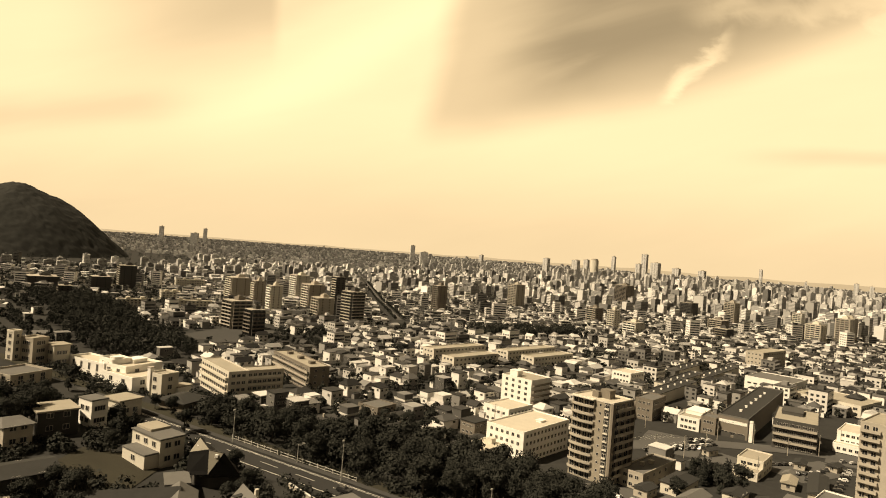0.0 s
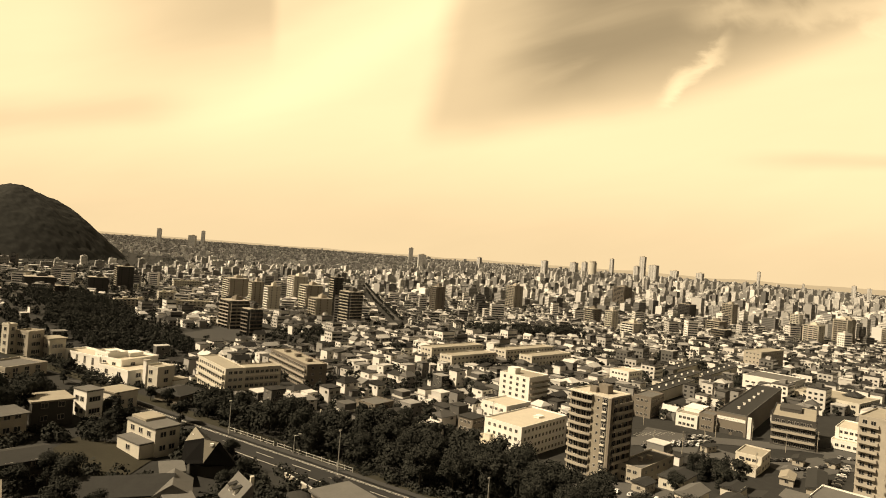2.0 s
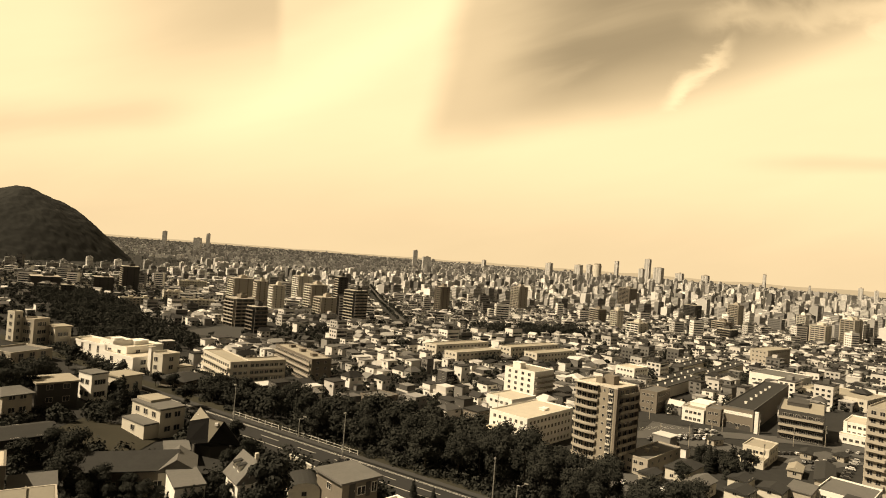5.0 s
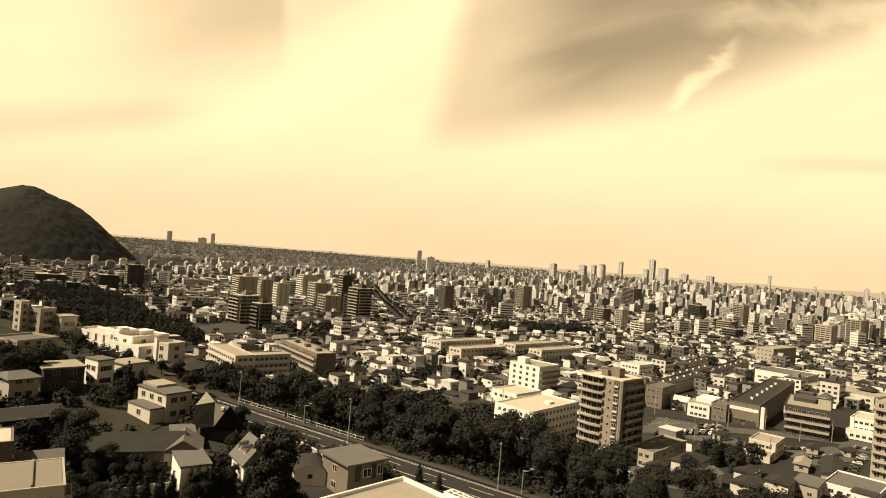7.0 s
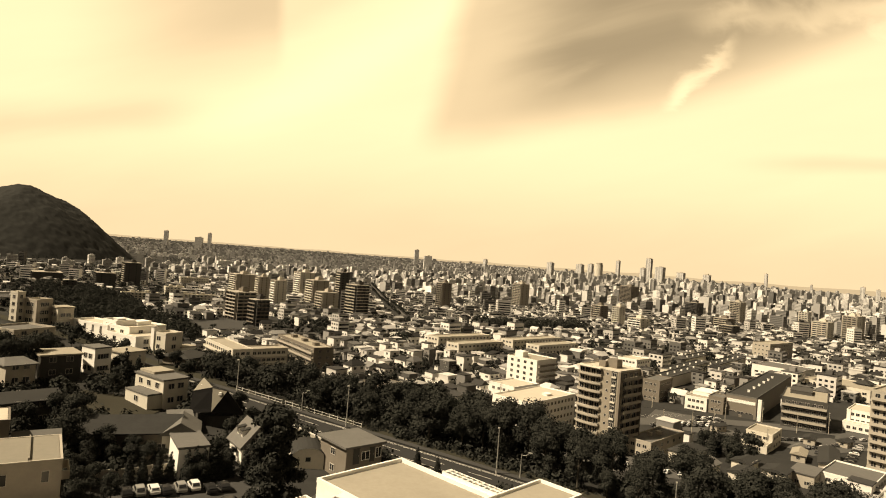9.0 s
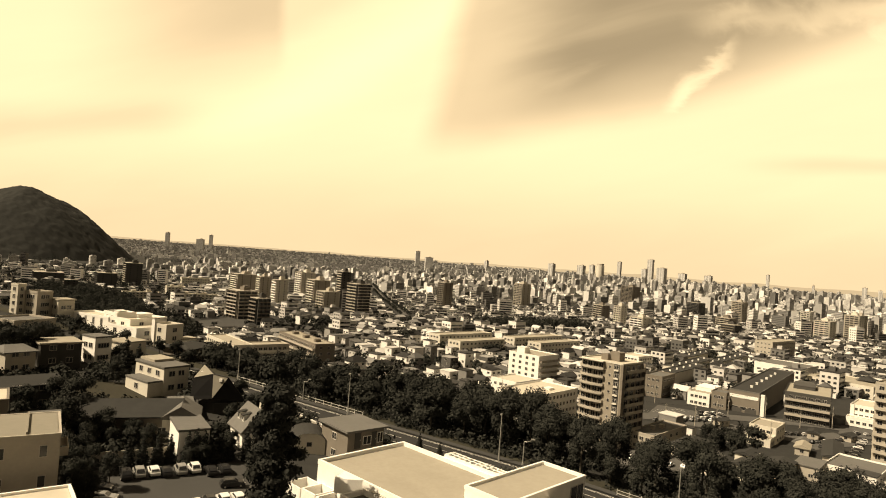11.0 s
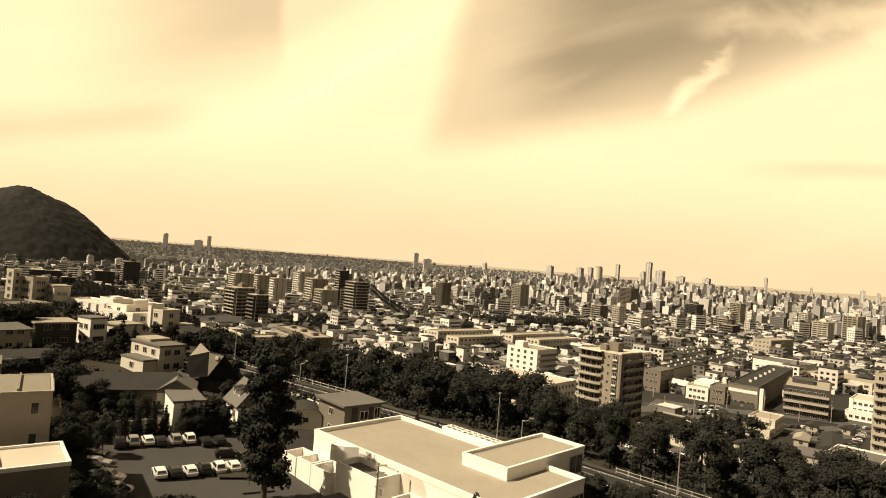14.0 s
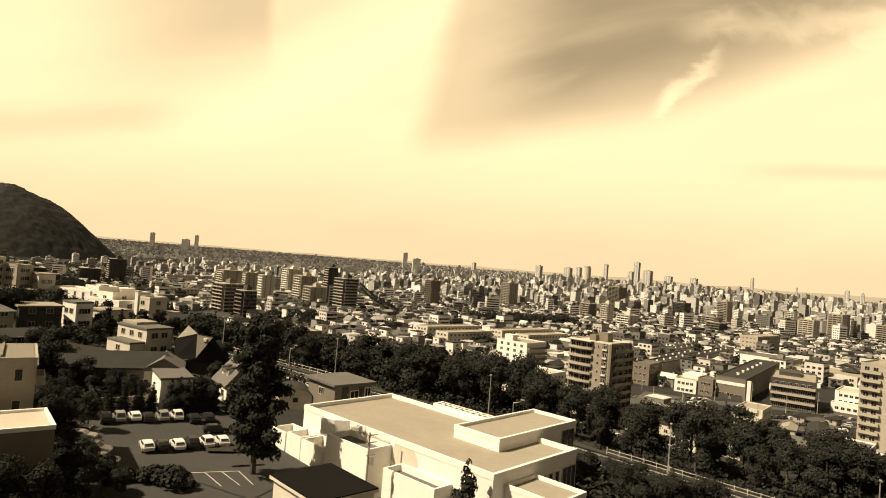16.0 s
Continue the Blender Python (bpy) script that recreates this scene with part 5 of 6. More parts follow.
# ---- far city ----
CITY, CITYFAR, FOOTTREES = Geo(), Geo(), []
rng = random.Random(21)
r = 1240.0
while r < 4850:
    n = int(1.62 * r / (17 + r * 0.0042))
    for k in range(n):
        t = radians(-45) + radians(92) * (k + rng.random()) / n
        q = r + rng.uniform(-12, 12)
        x, y = q * math.sin(t), q * math.cos(t)
        if math.hypot(x + 1330, y - 1750) < 540 or near_line(x, y, [(-60, 700), (-253, 1620), (-360, 2130)], 14):
            continue
        centre = math.exp(-((x - 1100) / 950) ** 2 - ((y - 2400) / 1150) ** 2)
        p = rng.random()
        if p < 0.15 * (1 - smooth(1900, 2600, r)) + 0.022 + 0.5 * centre:
            h = rng.uniform(12, 27) + centre * rng.random() ** 2 * 46
            w, d = rng.uniform(12, 24), rng.uniform(9, 15)
        elif p < 0.5:
            h, w, d = rng.uniform(7, 12), rng.uniform(8, 18), rng.uniform(7, 12)
        else:
            h, w, d = rng.uniform(5, 8), rng.uniform(8, 14), rng.uniform(7, 11)
        if r > 3600:
            h *= 0.7
        tt = (radians(40) if r < 2300 else g2) + rng.choice((0, math.pi / 2))
        if r < 2000 and rng.random() < (0.65 if x < -0.5 * y else 0.2):
            FOOTTREES.append((x, y))
            continue
        z = ground(x, y)
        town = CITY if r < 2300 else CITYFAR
        town.box(x, y, z - 3, w, d, h + 3, tt)
        if h > 14:
            town.box(x, y, z + h, w * 0.35, d * 0.4, 3, tt)
    r += 20 + (r - 1240) * 0.012
tagged(new("distant_suburb", CITYFAR.mesh("distant_suburb", FARHAZE)), "low city blocks towards the horizon, haze put into their greys", "city", kind="stuff")
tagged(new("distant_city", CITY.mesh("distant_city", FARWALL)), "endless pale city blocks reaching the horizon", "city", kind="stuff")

# ---- wooded mountain ----


def mountain_height(x, y):
    a, b = (x + 1290) / (268 if x > -1290 else 560), (y - 1760) / 360
    q = math.hypot(a, b)
    h = 195 * (1 - q ** 1.45) if q < 1 else 0.0
    p = Vector((x / 60, y / 60, 0.3))
    h *= 1 + 0.1 * noise.noise(p * 0.5)
    h += (2.5 * noise.noise(p * 2.4) + 2.4 * noise.noise(p * 4.6) + 2.4 * noise.noise(p * 8.5)) * min(1, h / 20)
    return ground(x, y) - 4 + h


def mountain():
    g, n = Geo(), 250
    pts = []
    for j in range(n + 1):
        for i in range(n + 1):
            x, y = -1340 + (i / n - 0.5) * 1200, 1760 + (j / n - 0.5) * 1000
            pts.append((x, y, mountain_height(x, y)))
    faces = [(j * (n + 1) + i, j * (n + 1) + i + 1, (j + 1) * (n + 1) + i + 1, (j + 1) * (n + 1) + i) for j in range(n) for i in range(n)]
    me = g.solid(pts, faces).mesh("mountain", WOODS)
    me.polygons.foreach_set("use_smooth", [True] * len(me.polygons))
    tagged(new("mountain", me), "dark steep mountain covered with forest", "mountain", kind="structure")


mountain()

# ---- trees ----


def leaf_cloud(rs, lobes, count, size):
    """Many small leaf cards about a set of lobes (centre, radii)."""
    weight = np.array([l[1][0] * l[1][1] for l in lobes])
    pick = rs.choice(len(lobes), count, p=weight / weight.sum())
    mid = np.array([l[0] for l in lobes])[pick]
    rad = np.array([l[1] for l in lobes])[pick]

    def unit(a):
        return a / np.linalg.norm(a, axis=1, keepdims=True)

    v = unit(rs.normal(size=(count, 3)))
    v[:, 2] = np.where(v[:, 2] < -0.35, -0.6 * v[:, 2], v[:, 2])
    p = mid + v * rad * rs.uniform(0.62, 1.05, (count, 1))
    q = unit(v + rs.normal(size=(count, 3)) * 0.42)
    e = unit(np.cross(q, rs.normal(size=(count, 3))))
    f = np.cross(q, e)
    a, b = size * rs.uniform(0.6, 1.3, (count, 1)), size * rs.uniform(0.5, 1.0, (count, 1))
    pts = np.stack([p - e * a, p + f * b, p + e * a, p - f * b], 1).reshape(-1, 3)
    return pts.tolist(), np.arange(4 * count).reshape(-1, 4).tolist()


def crown_mesh(name, seed, lobes, count, size, material):
    rs = np.random.RandomState(seed)
    g = Geo()
    g.solid(*leaf_cloud(rs, lobes, count, size))
    # an inner mass of twigs and leaves that closes the crown
    inner = [(c, tuple(0.55 * v for v in rad)) for c, rad in lobes]
    g.solid(*leaf_cloud(rs, inner, count // 5, size * 1.8))
    return g.mesh(name, material)


def trunk_mesh(h, r, lobes):
    g = Geo().tube((0, 0, -1.5), (0, 0, h * 0.55), r, r * 0.6).tube((0, 0, h * 0.55), (0.2, 0.1, h * 0.8), r * 0.6, r * 0.25)
    for c, _ in lobes[:5]:
        g.tube((0, 0, h * 0.4), (c[0] * 0.8, c[1] * 0.8, c[2]), r * 0.35, r * 0.12, 6)
    return g.mesh("trunk", BARK)


def broad_lobes(seed, h, spread_):
    q = random.Random(seed)
    out = [((0, 0, h * 0.72), (spread_ * 0.55, spread_ * 0.55, h * 0.26))]
    for k in range(11):
        t, e = 2 * math.pi * k * 3 / 11 + q.uniform(-0.3, 0.3), q.uniform(0.35, 0.62)
        out.append(((spread_ * e * math.cos(t), spread_ * e * math.sin(t), h * q.uniform(0.16, 0.8)), (spread_ * q.uniform(0.3, 0.46),) * 2 + (h * q.uniform(0.14, 0.22),)))
    return out


NEAR = []
for k, (h, sp) in enumerate(((11, 4.2), (12.5, 4.8), (9.5, 3.8), (13.5, 4.6), (10.5, 4.4))):
    lobes = broad_lobes(k + 3, h, sp)
    NEAR.append((trunk_mesh(h, 0.28, lobes), crown_mesh("crown", k, lobes, 1700, 0.34, LEAF)))


FINE = []
for k, (h, sp) in enumerate(((11, 4.2), (12.5, 4.8), (9.5, 3.8), (13.5, 4.6), (10.5, 4.4))):
    FINE.append((NEAR[k][0], crown_mesh("crown", k + 20, broad_lobes(k + 3, h, sp), 3800, 0.225, LEAF)))


def cone_lobes(h, base, width, q):
    out = []
    for k in range(11):
        e = k / 10
        z = base + (h - base) * e
        rad = width * (1 - e) ** 0.8 + 0.25
        out.append(((q.uniform(-0.2, 0.2), q.uniform(-0.2, 0.2), z), (rad, rad, (h - base) * 0.07)))
    return out


fir_lobes = cone_lobes(7, 0.6, 1.5, random.Random(4))
FIR = (Geo().tube((0, 0, -1), (0, 0, 6.5), 0.14, 0.04).mesh("trunk", BARK), crown_mesh("crown", 50, fir_lobes, 1500, 0.2, LEAFDARK))


def tree(meshes, x, y, scale, turn, label, category="tree", group="", z=None, name="tree"):
    root = thing(name, x, y, ground(x, y) if z is None else z, turn, label, category, group)
    root.scale = (scale, scale, scale)
    part("trunk", meshes[0], root)
    part("crown", meshes[1], root)
    return root


rng = random.Random(5)
SLOPE = []
for k in range(6000):
    u, s = rng.uniform(-112, 165), rng.uniform(4.5, 88)
    if u > 95:
        s += rng.uniform(0, 14)
    x, y = off_road(u, s)
    if (u < -62 and s < 50) or (u > 30 and s > 70) or (46 < u < 100 and s > 32):
        continue
    if len(SLOPE) > 245 or any(math.hypot(x - a, y - b) < 5.0 for a, b in SLOPE) or not clear(x, y, 2.0):
        continue
    SLOPE.append((x, y))
    tree((FINE if y < 150 else NEAR)[rng.randrange(5)], x, y, (rng.uniform(0.62, 0.85) + 0.35 * smooth(8, 40, s)) * (0.7 if u < -30 else 1.0) * (0.85 if u < -15 and s > 28 else 1.0) * (0.92 if u < 0 and s < 30 else 1.0) * (0.72 if s > 40 and -20 < u < 115 else 1.0) * (0.62 if s > 54 and -8 < u < 115 else 1.0) * (1.08 if u > 66 and s < 40 else 1.0)  * (1.16 if 6 < u < 42 and s < 34 else 1.0), rng.uniform(0, 360), "dense dark broadleaf tree on the slope below the road", group="trees on the slope")

FOOTWOOD = 0
for k in range(900):
    u, s = rng.uniform(-62, -4), rng.uniform(86, 116)
    x, y = off_road(u, s)
    if FOOTWOOD >= 45 or noise.noise(Vector((x / 22, y / 22, 7.0))) < -0.08 or any(math.hypot(x - a, y - b) < 5.5 for a, b in SLOPE) or not clear(x, y, 0.5):
        continue
    SLOPE.append((x, y))
    FOOTWOOD += 1
    tree((FINE if y < 150 else NEAR)[rng.randrange(5)], x, y, rng.uniform(0.6, 0.95), rng.uniform(0, 360), "dark broadleaf tree among houses at the slope foot", group="trees at the slope foot")

# the tall tree beside the car park
tall, pick = [], random.Random(12)
for k in range(36):
    e = k / 35
    off = pick.uniform(0.6, 3.0) * (0.55 if e > 0.9 else 1.0) * (0.75 if 0.5 < e < 0.6 else 1.0)
    wide = pick.uniform(1.1, 1.9)
    tall.append(((off * math.cos(2.4 * k) - 0.2, off * math.sin(2.4 * k), 2.6 + 15.2 * e), (wide, wide * 0.95, pick.uniform(0.9, 1.5))))
for k in range(9):
    tall.append(((pick.uniform(-0.5, 0.5), pick.uniform(-0.5, 0.5), 4.0 + 1.6 * k), (1.6, 1.6, 1.3)))
tree((Geo().tube((0, 0, -1), (-0.3, 0, 15), 0.4, 0.12).mesh("trunk", BARK), crown_mesh("crown", 77, tall, 15000, 0.23, LEAFDARK)), -21.5, 75.8, 1.0, 0, "tall dark ivy-clad poplar beside the car park")
for x, y, sc in ((-126, 287, 1.75), (-123, 281, 1.4), (-129, 292, 1.5), (14.3, 341, 0.95), (-75.5, 138.5, 1.15), (-73.6, 140.6, 0.95), (-61, 163, 1.0), (-64, 168, 0.9), (-58, 158, 0.85), (3.4, 65.6, 1.25), (-6.5, 119.5, 0.5), (-2.5, 117.5, 0.45), (-31, 97, 0.75), (-33, 99.5, 0.7), (-46.5, 88.6, 0.62), (-45.2, 90.2, 0.6), (-43.6, 91.6, 0.64), (-42.3, 92.8, 0.6), (-39.9, 93.4, 0.7), (-39.0, 94.2, 0.75), (-38.0, 95.0, 0.7), (-37.0, 95.9, 0.75), (-36.2, 96.8, 0.7), (-35.2, 98.0, 0.6), (93.8, 230, 1.5), (97, 233, 1.3), (100.3, 226.4, 1.6), (103, 230, 1.4), (91, 234, 1.2), (-10.8, 79.8, 0.2), (-13.3, 81.6, 0.22), (-16.0, 82.9, 0.26), (-19.1, 86.3, 0.25), (-21.2, 88.2, 0.25)):
    tree(FIR, x, y, sc, rng.uniform(0, 360), "small dark conical evergreen", "conifer", "evergreens on the hill", name="conifer")
for x, y, sc in ((-37.5, 61, 0.5), (-33, 60, 0.4), (-43.5, 73.5, 0.4), (-47, 76.5, 0.5), (-50, 80, 0.55), (-58, 92, 0.7), (-52, 93.5, 0.42), (-49.5, 95, 0.42), (-54.5, 91.5, 0.5), (-56.5, 95, 0.4), (-47.5, 96, 0.36), (-39.2, 92.8, 0.26), (-38, 94, 0.3), (-77.5, 139, 0.4), (-36, 66, 0.35), (-49.5, 84.5, 0.45), (-52, 87, 0.5), (-44.6, 80.8, 0.38), (-41.5, 70.6, 0.36), (-43, 72.8, 0.42), (-39, 67, 0.4), (-33, 64, 0.38), (-38, 69, 0.36), (-34, 61.5, 0.4), (-31, 63, 0.32), (-38.3, 65.4, 0.36), (-35, 68.5, 0.26), (-74, 143, 0.42), (-92, 150, 0.5), (-96, 160, 0.4), (-80, 163, 0.42), (-106, 166, 0.42), (-112, 178, 0.4), (-66, 172, 0.5), (-70, 178, 0.5), (-95, 134, 0.9), (-97, 142, 0.8), (-70, 99, 0.6), (-50, 112, 0.3), (-44, 113.8, 0.33), (-46, 113.2, 0.28), (-42, 116, 0.35), (-50.2, 114.6, 0.26), (-40.5, 119, 0.4), (-90, 164, 0.5), (-54, 78, 0.7), (-58, 98, 0.8), (-62, 100, 0.7), (-68, 104, 0.6), (-52, 100, 0.5), (-48, 104, 0.45), (-73, 130, 0.4),
                 (-70, 134, 0.4), (-76, 140, 0.42), (-82, 148, 0.4), (-55, 132, 0.45), (-46, 130, 0.6), (-40, 122, 0.5), (-98, 148, 0.5), (-106, 156, 0.5), (-108, 144, 0.6),
                 (-116, 196, 0.45), (-66, 150, 0.5), (-74, 160, 0.45), (-60, 160, 0.55), (-90, 186, 0.5), (-118, 140, 0.7), (-128, 158, 0.7), (-66, 180, 0.5), (-72, 190, 0.5), (-95, 128, 0.7), (-54, 95, 0.5), (-51, 97.5, 0.42), (-48.5, 99.2, 0.36), (-46, 97.2, 0.3), (-42.5, 101.5, 0.38), (-39.5, 103, 0.35), (-36.5, 101, 0.38), (-56.5, 92, 0.6), (-57, 86, 0.5), (-53, 84, 0.45), (-52, 74, 0.6), (25, 91, 0.45), (28, 94, 0.4), (31, 92, 0.42), (22, 95, 0.45), (34, 95, 0.36), (26, 87, 0.5), (29, 88, 0.45), (33, 89, 0.4), (19, 99, 0.4), (96, 218, 0.9), (99, 224, 0.8), (103, 220, 0.95), (100, 232, 0.8), (95, 240, 0.6), (78, 212, 0.7), (70, 212, 0.6), (36, 91, 0.5), (38, 88, 0.5), (27, 84, 0.5), (31, 85, 0.55), (35, 86, 0.5), (23, 98, 0.42), (26, 97, 0.4), (30, 96, 0.38), (-36.2, 53.8, 0.48), (-38.4, 52.0, 0.4), (-33.8, 56.0, 0.52), (-34.6, 53.4, 0.4)):
    if not free(x, y, -1.0):
        continue
    tree((FINE if y < 150 else NEAR)[rng.randrange(5)], x, y, sc, rng.uniform(0, 360), "dark garden tree among the hill houses", group="garden trees")
WOOD = Geo()


def joined_tree(x, y, scale, count=85):
    q = np.random.RandomState(int(abs(x * 7 + y * 13)) % 100000)
    z = ground(x, y)
    lobes = [((x + scale * c[0], y + scale * c[1], z + scale * c[2]), tuple(scale * v for v in rad)) for c, rad in broad_lobes(int(abs(x + y)) % 50, 8.5, 3.6)]
    WOOD.solid(*leaf_cloud(q, lobes, int(count * 1.7), 0.66))


for x, y in FOOTTREES:
    joined_tree(x, y, rng.uniform(0.9, 1.5), 40)
for x, y in SHRUBS:
    joined_tree(x, y, rng.uniform(0.35, 0.9), 60)
for x, y in TREESPOTS:
    joined_tree(x + rng.uniform(-2, 2), y + rng.uniform(-2, 2), rng.uniform(0.6, 1.1))
for k in range(150):
    e = rng.random()
    joined_tree(16 + 122 * e + rng.uniform(-8, 8), 648 + 20 * e + 58 * e * e + rng.uniform(-20, 26), rng.uniform(1.3, 2.0), 120)
for cx, cy, rx, ry, n in ((118, 534, 15, 9, 12), (20, 437, 8, 6, 6), (-50, 470, 12, 8, 7), (150, 600, 16, 8, 8), (215, 520, 14, 8, 8)):
    for k in range(n):
        joined_tree(cx + rng.uniform(-rx, rx), cy + rng.uniform(-ry, ry), rng.uniform(0.9, 1.4), 95)
for line in ([(-78, 760), (-258, 1620)], [(-67, 760), (-247, 1620)]):
    for k in range(60):
        e = k / 60
        joined_tree(line[0][0] + (line[1][0] - line[0][0]) * e, 760 + 860 * e, rng.uniform(0.45, 0.8), 50)
for k in range(150):
    t, r = rng.uniform(-1.35, 1.5), rng.uniform(330, 540)
    x, y = -1330 + r * math.sin(t + 2.2), 1750 + r * math.cos(t + 2.2)
    joined_tree(x, y, rng.uniform(1.4, 2.4), 45)
WOODLINE = [(-480, 720), (-365, 600), (-300, 505), (-232, 432), (-205, 400)]
woods = []
for k in range(9000):
    x, y = rng.uniform(-560, -110), rng.uniform(240, 770)
    if len(woods) > 540 or not near_line(x, y, WOODLINE, 33) or not free(x, y, 3) or any(abs(x - a) + abs(y - b) < 7.5 for a, b in woods):
        continue
    woods.append((x, y))
    joined_tree(x, y, rng.uniform(0.9, 1.5), 130)
UNDER = Geo()
for k in range(1500):
    u, s = rng.uniform(-120, 165), rng.uniform(3.2, 84)
    x, y = off_road(u, s)
    if not clear(x, y, 0.5):
        continue
    q = np.random.RandomState(k)
    e = rng.uniform(1.2, 2.9) * (1.0 if s < 45 else 0.7)
    UNDER.solid(*leaf_cloud(q, [((x, y, ground(x, y) + 0.4), (e, e, e * 0.9))], 80, 0.34))
for k in range(160):
    u, s = rng.uniform(40, 72), rng.uniform(-34, -11.5)
    x, y = off_road(u, s)
    if not clear(x, y, 1.0):
        continue
    q = np.random.RandomState(k + 9000)
    e = rng.uniform(1.2, 2.4)
    UNDER.solid(*leaf_cloud(q, [((x, y, ground(x, y) + 0.5 * e), (e, e, e * 1.1))], 90, 0.34))
for k in range(2900):
    u, s = rng.uniform(-150, 20), rng.uniform(-95, -10)
    x, y = off_road(u, s)
    if not clear(x, y, 0.4) or near_line(x, y, [(-43, 66), (-31, 100)], 13.5) or near_line(x, y, [(-24, 66), (-14, 98)], 7) or near_line(x, y, [(-74, 121), (-63, 121)], 7.5) or x > -8:
        continue
    if noise.noise(Vector((x / 14, y / 14, 2.0))) < -0.32:
        continue
    q = np.random.RandomState(k + 5000)
    e = rng.uniform(0.7, 2.3)
    UNDER.solid(*leaf_cloud(q, [((x, y, ground(x, y) + 0.5 * e), (e, e, e * 1.1))], 60, 0.34))
for k in range(420):
    u, s = rng.uniform(-68, 25), rng.uniform(6, 62)
    x, y = off_road(u, s)
    if not clear(x, y, 2.0):
        continue
    q = np.random.RandomState(k + 30000)
    e = rng.uniform(1.8, 3.3)
    UNDER.solid(*leaf_cloud(q, [((x, y, ground(x, y) + 0.9 * e), (e, e, e * 1.05))], 170, 0.34))
for k in range(420):
    u, s = rng.uniform(-40, 130), rng.uniform(2.8, 9.0)
    x, y = off_road(u, s)
    q = np.random.RandomState(k + 20000)
    e = rng.uniform(0.35, 1.0)
    UNDER.solid(*leaf_cloud(q, [((x, y, ground(x, y) + 0.3 * e), (e * 1.3, e * 1.3, e * 0.8))], 30, 0.26))
for x, y, e in ((-31.4, 69.0, 0.8), (-30.4, 69.6, 1.0), (-29.6, 69.9, 0.9), (-28.6, 69.6, 1.15), (-27.8, 69.0, 1.3), (-27.0, 69.4, 0.9), (-30.8, 68.2, 0.9), (-29.2, 68.4, 1.0), (-27.4, 67.6, 1.2), (-26.2, 68.4, 0.8), (-32.4, 67.8, 0.9)):
    UNDER.solid(*leaf_cloud(q, [((x, y, ground(x, y) + 0.7 * e), (e, e, e * 0.95))], 260, 0.22))
tagged(new("undergrowth", UNDER.mesh("undergrowth", LEAF)), "dense dark shrubs and undergrowth on the slope", "shrubs", kind="stuff")
tagged(new("town_trees", WOOD.mesh("town_trees", LEAF)), "dark garden and street trees scattered through the town", "trees", kind="stuff")

# ---- street furniture ----


def street_lamp(u, s, h, label="tall grey street lamp post beside the hill road", arm=0.0):
    x, y = off_road(u, s)
    root = thing("street_lamp", x, y, ground(x, y) + 0.1, -22, label, "street lamp", "hill road lamps")
    part("base", Geo().tube((0, 0, -0.5), (0, 0, 0.5), 0.2, 0.18).mesh("base", METAL), root)
    part("pole", Geo().tube((0, 0, 0.4), (0, 0, h), 0.13, 0.08).mesh("pole", METAL), root)
    g = Geo()
    if arm:
        q = [(0, 0, h)] + [(arm * math.sin(k * 0.39), -arm * math.sin(k * 0.39) * 0.3, h + 0.9 * (1 - math.cos(k * 0.39))) for k in range(1, 5)]
        for a, b in zip(q, q[1:]):
            g.tube(a, b, 0.06, 0.06, 6)
        part("arm", g.mesh("arm", METAL), root)
        part("lamp_head", Geo().box(q[-1][0] + 0.3, q[-1][1] - 0.1, q[-1][2] - 0.1, 0.8, 0.3, 0.18).mesh("lamp_head", METAL), root)
    else:
        part("lamp_head", Geo().box(0, -0.2, h - 0.1, 0.35, 0.6, 0.25).mesh("lamp_head", METAL), root)


street_lamp(-1.0, 0.4, 9.0)
street_lamp(-32.5, 0.5, 8.0)
street_lamp(67.5, 0.2, 8.6)
street_lamp(34.5, -0.3, 9.0)
street_lamp(98.0, 0.2, 8.6)
street_lamp(-14.0, 1.6, 4.2, "grey street lamp with a curved arm", 1.6)
street_lamp(39.0, 1.0, 4.6, "grey street lamp with a curved arm", 1.6)


def guard_rail(u0, u1, s):
    x, y = off_road(u0, s)
    root = thing("guard_rail", x, y, ground(x, y), math.degrees(math.atan2(-0.37, 0.93)), "white painted steel railing beside the hill road", "railing", "railings")
    n = int((u1 - u0) / 2)
    x1, y1 = off_road(u1, s)
    drop = ground(x1, y1) - ground(x, y)
    post = Geo().box(0, 0, -0.3, 0.09, 0.09, 1.45).mesh("post", RAIL)
    for k in range(n + 1):
        part("post", post, root, at=((u1 - u0) * k / n, 0, drop * k / n + 0.2))
    for hh in (0.5, 1.1):
        part("rail", Geo().tube((0, 0, hh), (u1 - u0, 0, drop + hh), 0.05, 0.05, 6).mesh("rail", RAIL), root)


guard_rail(-34, -20, 1.9)
guard_rail(-19, 2, 1.9)
guard_rail(57, 72, 0.9)
guard_rail(72, 112, 0.9)
fence = thing("boundary_wall", -32.5, 127.5, ground(-32.5, 127.5), -44, "low white capped wall beside the road", "wall")
part("wall", Geo().box(6, 0, -1, 14, 0.3, 2.0).mesh("wall", TAN), fence)
part("cap", Geo().box(6, 0, 1.0, 14.2, 0.5, 0.12).mesh("cap", RAIL), fence)
for k in range(4):
    hx, hy = -50.6 + k * 2.05, 88.0 + k * 2.15
    pl = thing("fence_panel", hx, hy, ground(hx, hy), 46, "pale concrete fence panel behind the car park", "fence", "fence panels")
    part("panel", Geo().box(0, 0, -0.5, 2.7, 0.16, 2.1).mesh("panel", TAN), pl)
    part("post", Geo().box(-1.45, 0, -0.5, 0.2, 0.22, 2.3).mesh("post", TAN), pl)



